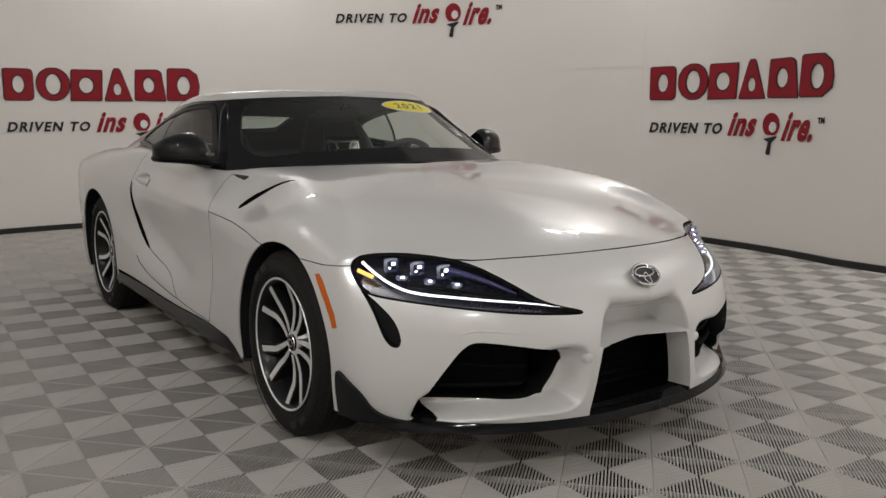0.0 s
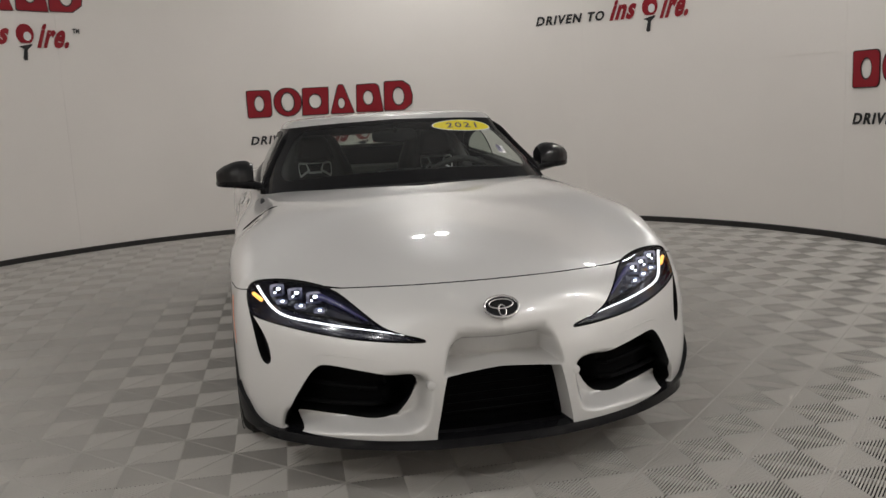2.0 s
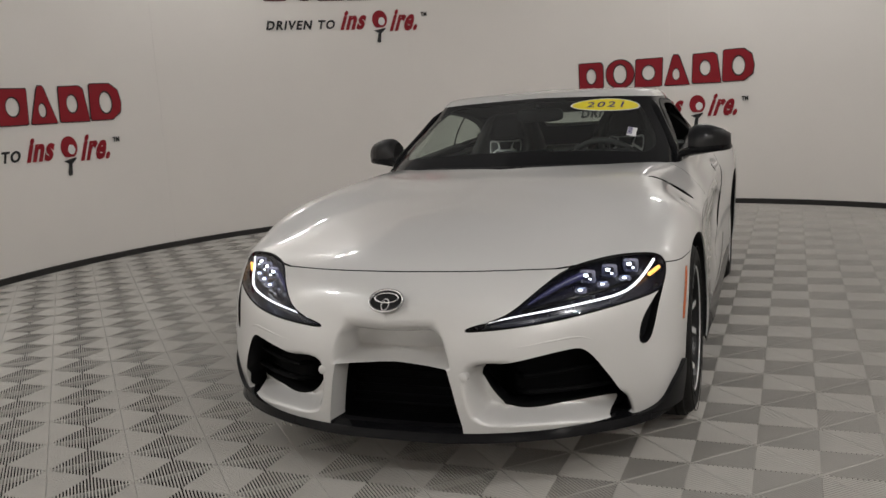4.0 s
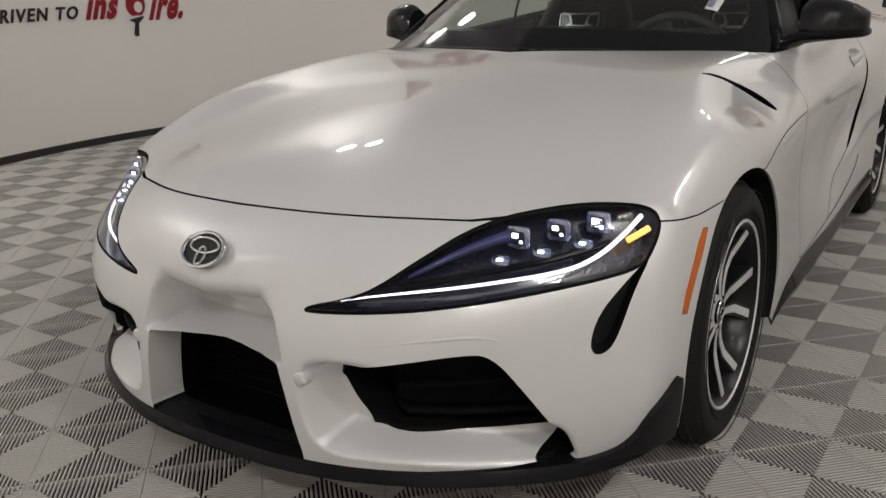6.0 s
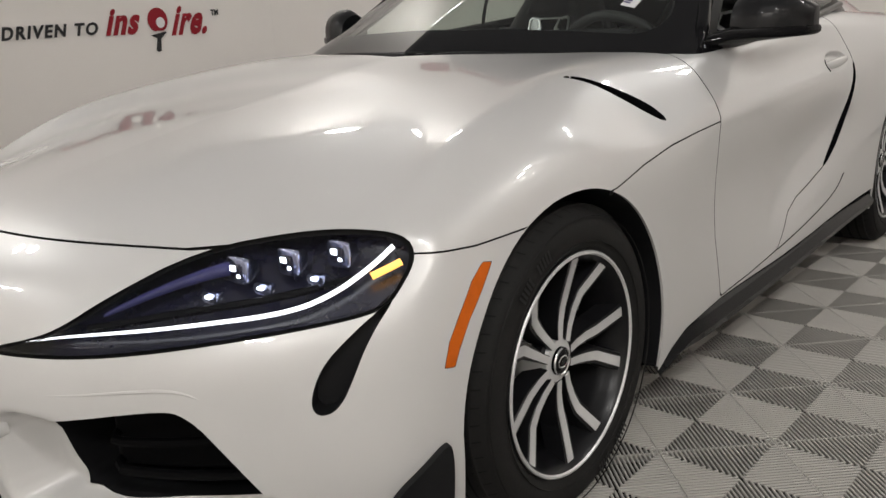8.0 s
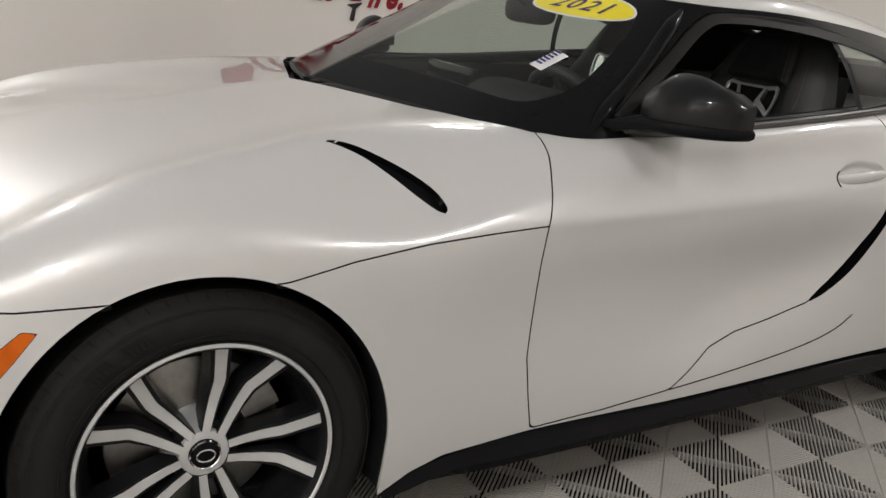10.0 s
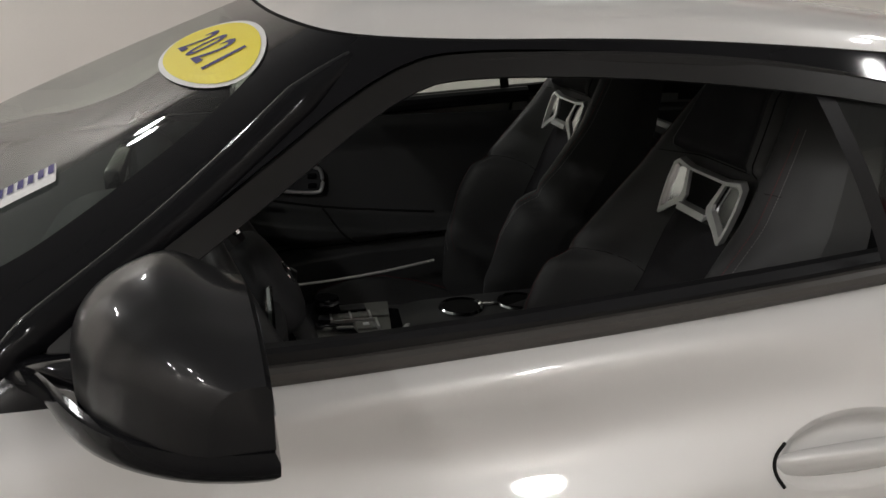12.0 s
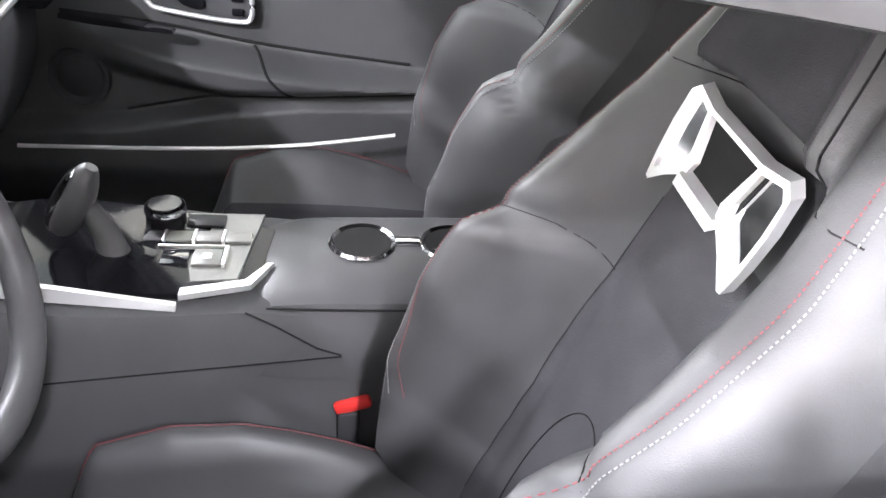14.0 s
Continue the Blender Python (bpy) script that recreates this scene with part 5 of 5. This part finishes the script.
# seats
def seat(cx, cy, name):
    root = new(name)
    root.parent = car
    root.location = (cx, cy, 0)
    tagged(root, "black leather bucket seat with suede insert")
    na, nb = 57, 70
    a = np.linspace(-1, 1, na)
    b = np.linspace(0, 1, nb)
    A, B = np.meshgrid(a, b)
    half = np.interp(B, [0, .08, .3, .5, .62, .72, .80, .90, .97, 1], [.20, .215, .240, .250, .245, .230, .208, .176, .150, .12])
    zb = .40 + .73 * B
    yb = 1.695 + .245 * B
    env = np.interp(B, [0, .1, .28, .42, .52, .62, .74, .86, 1], [.55, .95, 1.15, 1.08, .95, .68, .40, .25, .1])
    edge = np.interp(B, [0, .1, .3, .5, .66, 1], [.66, .60, .50, .43, .40, .40])
    bol = .150 * env * ramp((abs(A) - edge + .05) / (1.02 - edge) / .62)
    roll = .105 * (1 - np.sqrt(1 - np.clip((abs(A) - .64) / .361, 0, 1) ** 2)) * (0.6 + .7 * env)
    head = -.038 * ramp((B - .79) / .03) * ramp((.60 - abs(A)) / .09)
    # shoulder roll over the side bolster
    seam = (.375 + .035 * np.sin((abs(A) - .42) / .5 * math.pi) - .02 * (abs(A) - .42)) / .73
    step = (.012 * np.exp(-((B - seam) / .014) ** 2) - .016 * ramp((seam - B) / .03) * ramp((B - seam + .25) / .2)) * ramp((abs(A) - .42) / .12)
    yf = yb - bol + roll + head + step + .03 * ramp((B - .95) / .05)
    fr = np.stack([A * half, yf, zb], -1).reshape(-1, 3)
    faces = grid_faces(nb, na)
    V = fr.tolist()
    a_, b_ = abs(A).ravel(), B.ravel()
    field = np.minimum(np.maximum(a_ - edge.ravel(), (b_ - .665)), np.maximum(np.maximum(a_ - .52, .795 - b_), b_ - .985))
    SV, suede, leather = split(V, faces, field)
    raw("backrest", *compact(SV, leather), M_leather, root, "black leather backrest bolsters", angle=60)
    raw("backrest_insert", *compact(SV, suede), M_suede, root, "black suede centre panel", angle=60)
    back = np.stack([A * half, yb + .085 + roll * 0, zb], -1).reshape(-1, 3).tolist()
    rim = rim_edges(faces)
    n = len(V)
    raw("backrest_shell", *compact(V + back, [(p, q, q + n, p + n) for p, q in rim] + [[i + n for i in reversed(f)] for f in faces]), M_leather, root, angle=60)
    # cushion
    half = np.interp(B, [0, .1, .5, .9, 1], [.19, .215, .235, .23, .22])
    y = 1.215 + .56 * B
    bol = .095 * ramp((abs(A) - .45) / .36) * np.interp(B, [0, .1, .25, .4, .6, .8, 1], [.15, .72, 1, 1, .72, .3, .05])
    drop = .10 * (1 - np.sqrt(1 - np.clip((abs(A) - .70) / .301, 0, 1) ** 2))
    z = .418 - .02 * B + bol - drop - .07 * ramp((.10 - B) / .10)
    V = np.stack([A * half, y, z], -1).reshape(-1, 3).tolist()
    faces = [list(reversed(f)) for f in faces]
    CV, suede, leather = split(V, faces, np.maximum(a_ - .50, .06 - b_))
    raw("cushion", *compact(CV, leather), M_leather, root, "black leather cushion bolsters", angle=60)
    raw("cushion_insert", *compact(CV, suede), M_suede, root, "black suede cushion centre", angle=60)
    low = [(v[0] * .95, v[1], .30) for v in V]
    n = len(V)
    raw("seat_base", *compact(V + low, [(q, p, p + n, q + n) for p, q in rim_edges(faces)]), M_dash, root, angle=60)

    def on_back(s, zz, lift=0.004):
        """A place on the backrest's front: s from -1 to 1 across, zz its height."""
        bb = (zz - .40) / .73
        i = min(max(bb * (nb - 1), 0), nb - 1.001)
        j = min(max((s + 1) / 2 * (na - 1), 0), na - 1.001)
        P = fr.reshape(nb, na, 3)
        i0, j0 = int(i), int(j)
        fi, fj = i - i0, j - j0
        p = (P[i0, j0] * (1 - fi) * (1 - fj) + P[i0 + 1, j0] * fi * (1 - fj) + P[i0, j0 + 1] * (1 - fi) * fj + P[i0 + 1, j0 + 1] * fi * fj)
        return p + (0, -lift, lift * .3)
    # stitching: double lines along the bolster
    for sg in (1, -1):
        for off, m in ((.70, M_stitch), (.735, M_stitch2)):
            P = [on_back(sg * off * k, zz, .0012) for zz, k in zip(np.linspace(.56, 1.06, 145), np.interp(np.linspace(.56, 1.06, 145), [.56, .75, .88, 1.06], [1.0, 1.06, 1.12, 1.16]))]
            V, F = [], []
            for i in range(0, len(P) - 1, 1):
                v, f = tube([P[i], P[i] + (P[i + 1] - P[i]) * .55], .0007, n=5)
                F += [tuple(q + len(V) for q in g) for g in f]
                V += v
            tagged(raw("stitching", V, F, m, root, "grey stitched seam" if m is M_stitch2 else "dark red stitched seam"), kind="stuff")
        P = [on_back(sg * np.interp((zz - .40) / .73, [0, .1, .3, .5, .66, 1], [.66, .60, .50, .43, .40, .40]), zz, .0003) for zz in np.linspace(.45, .86, 40)]
        raw("seam", *tube(P, .0006, n=6), M_gap, root)
        P = [on_back(sg * s, .775 + .035 * math.sin((s - .42) / .5 * math.pi) - .02 * (s - .42), .0004) for s in np.linspace(.42, .78, 16)]
        raw("seam", *tube(P, .0006, n=6), M_gap, root)
    for sg in (1, -1):
        P = [(sg * .80 * hw, yy, zz + .0008) for hw, yy, zz in zip(half[:, 0], y[:, 0], z[:, int((.80 + 1) / 2 * (na - 1))])]
        tagged(raw("stitching", *tube(P[4:-8], .0007, n=5), M_stitch, root, "dark red stitched seam"), kind="stuff")
    P = [on_back(s, .40 + .73 * .79, .0004) for s in np.linspace(-.85, .85, 20)]
    raw("seam", *tube(P, .0007, n=6), M_gap, root)
    for s in (-.55, .55):
        P = [on_back(s, z, .0006) for z in np.linspace(.985, 1.12, 16)]
        raw("seam", *tube(P, .0010, n=6), M_gap, root)
    # bezel of the belt opening: two wings, a lower and an upper bar
    bez = new("belt_guide")
    bez.parent = root
    tagged(bez, "bright satin silver belt guide frame")

    def plate(name, pts, d, m, sunk=0.0):
        V, F = prism(pts, lambda s, zz, h: tuple(np.array((s, 1.692 + .245 * (zz - .40) / .73 - .024 + sunk - h, zz + .004 - .3 * h))), d)
        raw(name, V, F, m, bez, angle=30)
    def ringplate(name, outer, inner, d, m, sunk=0.0):
        n = len(outer)
        def to3(s, zz, h):
            return (s, 1.692 + .245 * (zz - .40) / .73 - .024 + sunk - h, zz + .004 - .3 * h)
        V = [to3(*p, h) for h in (0, d) for P in (outer, inner) for p in P]
        F = []
        for k in range(n):
            j = (k + 1) % n
            F += [(2 * n + k, 2 * n + j, 3 * n + j, 3 * n + k), (k, j, 2 * n + j, 2 * n + k), (n + j, n + k, 3 * n + k, 3 * n + j)]
        raw(name, V, F, m, bez, angle=30)
    # flat dark plate for the shade in the belt opening, which isn't cut
    plate("belt_slot_shade", [(-.046, .914), (.046, .914), (.060, .962), (-.060, .962)], .004, M_gap)
    for sg in (1, -1):
        outer = [(.050, .966), (.088, .972), (.100, .964), (.102, .935), (.099, .905), (.094, .884), (.088, .883), (.066, .898), (.036, .914), (.032, .924)]
        inner = [(.056, .961), (.086, .966), (.095, .959), (.096, .935), (.094, .912), (.090, .895), (.087, .895), (.070, .908), (.048, .922), (.046, .930)]
        if sg < 0:
            outer, inner = [(-x, y) for x, y in outer[::-1]], [(-x, y) for x, y in inner[::-1]]
        ringplate("guide_frame", outer, inner, .010, M_satin)
        plate("guide_face", inner, .003, M_chrome)
    plate("guide_bar", [(-.040, .905), (.040, .905), (.040, .915), (-.040, .915)], .014, M_satin)
    plate("guide_bar", [(-.060, .962), (.060, .962), (.060, .966), (-.060, .966)], .010, M_satin)
    # oval lumbar seam in the suede
    P = [on_back(.33 * math.cos(t), .50 + .17 * math.sin(t), .0006) for t in np.linspace(-.25, math.pi + .25, 40)]
    raw("seam", *tube(P, .0007, n=6), M_gap, root)
    return root


seat(.350, -0.02, "driver_seat")
seat(-.400, 0.05, "passenger_seat")

# belt buckle
shell_box("belt_buckle", .052, .092, 1.525, 1.555, .35, .445, M_dash, "black belt buckle stalk", .006)
vs, fs = box_vf(.034, .050, .020, .006)
raw("buckle_button", [tuple(pose(.072, 1.545, .455, 18, 0, 0) @ Vector(v)) for v in vs], fs, M_redplastic, car, "red belt release button")


# centre console
def console_loft(name, rows, m, label=""):
    """Rows of (y, left x, right x, top z, bottom z), rounded on top."""
    V, F = [], []
    rows = cubic(range(len(rows)), np.array(rows, float), np.linspace(0, len(rows) - 1, 40))
    for y, xl, xr, zt, z0 in rows:
        r = .034 if name == "armrest" else .022
        prof = [(xl + .01, z0), (xl, zt - r), (xl - r * .3, zt - r * .3), (xl - r, zt), ((xl + xr) / 2, zt + .003), (xr + r, zt), (xr + r * .3, zt - r * .3), (xr, zt - r), (xr - .01, z0)]
        V += [(x, y, z) for x, z in prof]
    n = 9
    for i in range(len(rows) - 1):
        F += [(i * n + k, i * n + k + 1, (i + 1) * n + k + 1, (i + 1) * n + k) for k in range(n - 1)]
    F += [tuple(range(n)), tuple(reversed(range((len(rows) - 1) * n, len(rows) * n)))]
    return raw(name, V, [tuple(reversed(f)) for f in F], m, car, label, angle=40)


con = console_loft("centre_console", [(.90, .10, -.17, .642, .25), (1.05, .092, -.17, .616, .25), (1.25, .084, -.17, .594, .25), (1.42, .078, -.165, .598, .25), (1.6, .078, -.165, .585, .25), (2.10, .075, -.165, .58, .25)], M_leather, "black centre console between the seats")
arm = console_loft("armrest", [(1.425, .070, -.150, .600, .50), (1.48, .075, -.155, .610, .50), (1.62, .077, -.155, .614, .50), (1.90, .077, -.155, .618, .50), (2.08, .075, -.15, .614, .50)], M_leather, "black padded console armrest")
arm.parent = con
raw("console_panel", *prism(chaikin([(.062, 1.05), (.058, 1.34), (.030, 1.425), (-.145, 1.44), (-.150, 1.05)], 1), lambda a, b, h: (a, b, .597 + .12 * max(0, 1.30 - b) + h), .008), M_gloss, con, "gloss black console panel")
V, F = prism([(1.05, .646), (1.18, .628), (1.335, .609), (1.335, .602), (1.18, .612), (1.05, .622)], lambda a, b, h: (.066 + h + (.63 - b) * .4, a, b), .008)
raw("console_strip", V, F, M_satin, con, "bright silver console strip")
V, F = prism([(.064, 1.335), (.040, 1.418), (-.01, 1.442), (-.01, 1.434), (.028, 1.410), (.048, 1.335)], lambda a, b, h: (a, b, .603 + h), .008)
raw("console_strip", V, F, M_satin, con, "bright silver console strip")
raw("console_bezel", *prism([(.045, 1.26), (.025, 1.40), (-.135, 1.42), (-.135, 1.26)], lambda a, b, h: (a, b, .604 + h), .006), M_panel, con, "grey switch panel")
# the M_screenoff block is dark in place of a shaded open recess
for x, y, sx_, sy_, m in ((-.068, 1.278, .026, .034, M_dash), (-.068, 1.316, .026, .034, M_panel), (-.068, 1.354, .026, .034, M_panel), (-.068, 1.392, .026, .034, M_panel), (-.018, 1.318, .036, .034, M_screenoff), (-.018, 1.358, .036, .036, M_panel), (-.110, 1.345, .030, .05, M_black)):
    vs, fs = box_vf(sx_, sy_, .006, .0015)
    raw("switch_or_recess_block", [v + (x, y, .6115) for v in vs], fs, m, con)
for x, y, sx_, sy_ in ((-.068, 1.297, .030, .004), (-.068, 1.335, .030, .004), (-.068, 1.373, .030, .004), (-.018, 1.380, .040, .005), (-.042, 1.338, .003, .09)):
    vs, fs = box_vf(sx_, sy_, .008, .001)
    raw("switch_trim", [v + (x, y, .6125) for v in vs], fs, M_satin, con)
vs, fs = box_vf(.012, .012, .002, .001)
raw("switch_mark", [v + (-.018, 1.358, .615) for v in vs], fs, M_whitep, con)
V, F = lathe([(.0001, .648), (.022, .648), (.026, .640), (.026, .612), (.030, .606)], 32)
raw("rotary_knob", [(-.105 + v[1], 1.292 + v[2], v[0] - .006) for v in V], F, M_gloss, con, "black rotary knob")
V, F = lathe([(.0265, .645), (.0275, .641), (.0275, .637)], 32)
raw("knob_ring", [(-.105 + v[1], 1.292 + v[2], v[0] - .006) for v in V], F, M_chrome, con)
V, F = blob([(0, -.052, 0, .012, .008), (0, -.04, 0, .021, .017), (0, 0, 0, .024, .021), (0, .035, .004, .019, .016), (0, .05, .004, .008, .008)], 18, 20, 2.3)
raw("shift_lever_knob", [tuple(pose(-.033, 1.205, .685, 58, 0, 0) @ Vector(v)) for v in V], F, M_leather, con, "black shift lever knob with silver inlay")
V, F = blob([(0, -.053, .009, .010, .006), (0, -.03, .017, .015, .009), (0, .02, .017, .015, .009), (0, .04, .012, .008, .005)], 14, 16, 2.3)
raw("lever_inlay", [tuple(pose(-.033, 1.205, .685, 58, 0, 0) @ Vector((v[0], v[1], v[2]))) for v in V], F, M_chrome, con, "silver inlay")
raw("shift_lever", *tube([(-.025, 1.245, .60), (-.028, 1.235, .64), (-.032, 1.215, .675)], np.array((.022, .017, .014)), n=12), M_leather, con)
V, F = lathe([(.034, .0), (.03, .012), (.02, .014)], 28)
raw("lever_boot", [(-.022 + v[1] * 1.3, 1.25 + v[2] * 1.5, v[0] + .602) for v in V], F, M_gloss, con)
# cup holders
for y in (1.555, 1.675):
    V, F = lathe([(.038, .0), (.043, .004), (.046, .0)], 40)
    raw("cup_rim", [(-.055 + v[1], y + v[2], .6165 + v[0]) for v in V], F, M_chrome, arm, "chrome cup holder rim")
    # flat dark disc in place of the shaded well; the armrest is solid
    V, F = lathe([(.0001, .0005), (.038, .0005)], 40)
    raw("cup_shade_disc", [(-.055 + v[1], y + v[2], .617 + v[0]) for v in V], F, M_gap, arm, "flat dark disc for the shade in the cup holder")
vs, fs = box_vf(.020, .034, .006, .002)
raw("cup_bridge", [v + (-.055, 1.615, .619) for v in vs], fs, M_chrome, arm, "chrome bridge between cups")
for pts in (((.080, 1.415, .598), (.080, 1.45, .578), (.081, 1.50, .545), (.082, 1.53, .535)), ((.083, 1.53, .534), (.087, 1.35, .515), (.092, 1.12, .490)), ((.077, 1.44, .602), (.079, 1.6, .602), (.078, 1.9, .604))):
    raw("console_seam", *tube(pts, .0011, n=6), M_gap, con)


# passenger door lining: relief over height and length
def door_lining():
    root = new("passenger_door_lining")
    root.parent = car
    tagged(root, "black moulded passenger door lining")
    ny, nz = 140, 130
    Yg, Zg = np.meshgrid(np.linspace(.74, 1.96, ny), np.linspace(.27, .90, nz))
    x = np.full_like(Yg, -.705)
    # armrest shelf rising forward, a pocket under it, upper pad
    top = np.interp(Yg, [.74, 1.1, 1.35, 1.65, 1.96], [.72, .695, .655, .622, .615])
    low = np.interp(Yg, [.74, 1.05, 1.3, 1.45, 1.7, 1.96], [.60, .62, .57, .57, .585, .585])
    x += .085 * ramp((top - Zg) / .035) * ramp((Zg - low + .03) / .06) * ramp((Yg - .95) / .3)
    lowline = np.interp(Yg, [.74, 1.1, 1.3, 1.45, 1.7, 1.96], [.50, .515, .555, .57, .58, .585])
    x += .05 * ramp((lowline - Zg) / .03) * ramp((Zg - .30) / .12)
    x += .03 * ramp((Zg - .80) / .08)
    V = np.stack([x, Yg, Zg], -1).reshape(-1, 3).tolist()
    raw("lining_panel", V, grid_faces(nz, ny), M_leather, root, angle=60)
    relief = BVHTree.FromPolygons(V, grid_faces(nz, ny))

    def at(y, z, lift=.003):
        h = relief.ray_cast((0, y, z), (-1, 0, 0))[0]
        return np.array(h) + (lift, 0, 0)
    for pts in ([(1.10, .517), (1.3, .558), (1.45, .572), (1.66, .585)], [(1.0, .708), (1.2, .690), (1.35, .658), (1.65, .628)], [(1.35, .655), (1.40, .60), (1.43, .572)]):
        raw("lining_seam", *tube([at(y, z, .0006) for y, z in chaikin(pts, 3, False)], .003, n=6), M_gap, root)
    P = [(-.575, y, z) for y, z in chaikin([(.93, .492), (1.25, .494), (1.45, .508), (1.62, .535)], 3, False)]
    raw("sill_strip", *tube(P, .004, n=8), M_satin, root, "thin silver strip")
    c = at(1.019, .581, .004)
    V, F = lathe([(.0001, .006), (.035, .004), (.042, .0), (.050, .008), (.056, .010), (.060, .0)], 40)
    raw("speaker", [(c[0] + v[0], c[1] + v[1], c[2] + v[2]) for v in V], F, M_dash, root, "round black speaker cover")
    out = chaikin([(1.115, .815), (1.125, .822), (1.34, .772), (1.352, .755), (1.352, .712), (1.335, .70), (1.18, .722), (1.165, .73)], 2)
    V, F = prism(out, lambda a, b, h: (-.704 + h, a, b), .014)
    raw("handle_surround", V, F, M_dash, root)
    raw("handle_frame", *tube([(-.688, a, b) for a, b in out], .005, True, 8), M_satin, root, "silver handle surround")
    raw("door_pull_lever", *tube([(-.684, 1.175, .785), (-.67, 1.20, .778), (-.67, 1.255, .768), (-.682, 1.27, .762)], .009, n=8), M_chrome, root, "chrome door lever")
    raw("lever_cup", *prism(chaikin([(1.20, .775), (1.26, .762), (1.27, .722), (1.22, .73)], 2), lambda a, b, h: (-.690 + h, a, b), .004), M_gloss, root)
    for z in (.748, .722):
        vs, fs = box_vf(.006, .022, .014, .003)
        raw("lock_switch", [v + (-.687, 1.325, z) for v in vs], fs, M_gloss, root)
    raw("switch_panel", *prism(chaikin([(1.02, .727), (1.21, .703), (1.22, .696), (1.02, .712)], 1), lambda a, b, h: (-.66 + .04 * (a - 1.0) + h, a, b), .03), M_gloss, root, "gloss black switch panel")


door_lining()
# far side wall and pillars of the cabin
shell_box("passenger_side_wall", -.74, -.715, .62, 2.1, .24, .88, M_dash)
# belt straps by the seats
for sx, x in ((1, .56), (-1, -.60)):
    V, F = tube([(x, 1.98, 1.02), (x * .98, 1.97, .75), (x * 1.02, 1.93, .40)], .02, n=6, flat=.12)
    raw("seat_belt", V, F, M_black, car, "black seat belt strap")


# ---- floor: ribbed snap-together tiles over a dark slab ----
slab = box_bm(10.5, 14.5, 0.1, (ROOM_X, 0.2, -0.077))
floor = tagged(part("floor", slab, M_under), "grey ribbed plastic tile floor", "floor", kind="structure")

TILE, TURN, NODE = 0.2832, 43.68, (0.725, 1.318)
RIBS = 26


def tile_mesh(ends=True):
    """One tile: four triangles of ribs whose run turns by a quarter, with a rim."""
    V, F = [], []

    def bar(p, q, w, z0=-0.0055, z1=0.0, ch=0.0014):
        """A rib with sloped shoulders."""
        p, q = np.array(p), np.array(q)
        d = (q - p) / np.linalg.norm(q - p)
        n = np.array((-d[1], d[0]))
        k = len(V)
        for end in (p, q):
            V.extend([(*(end - n * w / 2), z0), (*(end - n * w / 2), z1 - ch), (*(end - n * (w / 2 - ch)), z1), (*(end + n * (w / 2 - ch)), z1), (*(end + n * w / 2), z1 - ch), (*(end + n * w / 2), z0)])
        F.extend([(k + i, k + i + 6, k + i + 7, k + i + 1) for i in range(5)])
        if ends:
            F.extend([(k, k + 1, k + 2, k + 3, k + 4, k + 5), (k + 11, k + 10, k + 9, k + 8, k + 7, k + 6)])
    h = TILE / 2
    e = 0.0012
    pitch = TILE / RIBS
    for k in range(RIBS):
        c = -h + (k + 0.5) * pitch
        m = h - abs(c)
        # ribs run towards the edge in the upper and lower triangles, and likewise, turned, in the other two
        if m > 0.004:
            bar((c, h - e), (c, abs(c)), pitch * 0.52)
            bar((c, -h + e), (c, -abs(c)), pitch * 0.52)
            bar((h - e, c), (abs(c), c), pitch * 0.52)
            bar((-h + e, c), (-abs(c), c), pitch * 0.52)
    for sx, sy, ex, ey in ((-h, h, h, h), (-h, -h, h, -h), (h, -h, h, h), (-h, -h, -h, h)):
        ox, oy = (0, -math.copysign(0.0019, sy)) if sy == ey else (-math.copysign(0.0019, sx), 0)
        bar((sx + ox + (e if sy == ey else 0), sy + oy + (0 if sy == ey else e)), (ex + ox - (e if sy == ey else 0), ey + oy - (0 if sy == ey else e)), 0.0024, -0.02, -0.0012, 0.0006)
    me = bpy.data.meshes.new("floor_tile")
    me.from_pydata(V, [], F)
    me.materials.append(M_tile)
    return me, np.array(V), F


tile = tile_mesh()[0]
TV, TF = tile_mesh(False)[1:]
c, s = math.cos(radians(TURN)), math.sin(radians(TURN))
spots = []
for i in range(-38, 34):
    for j in range(-38, 34):
        a, b = (i + 0.5) * TILE, (j + 0.5) * TILE
        x, y = NODE[0] + c * a - s * b, NODE[1] + s * a + c * b
        if math.hypot(x - ROOM_X, y - ROOM_Y) < ROOM_R + 0.1 or (y < ROOM_Y and abs(x - ROOM_X) < 4.4 and y > -6.2):
            near = min(math.hypot(x - 1.2, y - 0.9), math.hypot(x + 1.2, y + 0.4), math.hypot(x - 0.6, y + 1.2))
            spots.append((near, x, y))
spots.sort()
for near, x, y in spots[:290]:
    ob = new("tile", tile)
    ob.parent = floor
    ob.location, ob.rotation_euler = (x, y, 0), (0, 0, radians(TURN))
V, F = [], []
R2 = np.array(((c, -s), (s, c)))
for near, x, y in spots[290:]:
    k = len(V)
    V.extend(np.c_[TV[:, :2] @ R2.T + (x, y), TV[:, 2]].tolist())
    F.extend([tuple(i + k for i in f) for f in TF])
tagged(raw("tile_field", V, F, M_tile, floor, smooth=False), "ribbed tiles further off", kind="stuff")
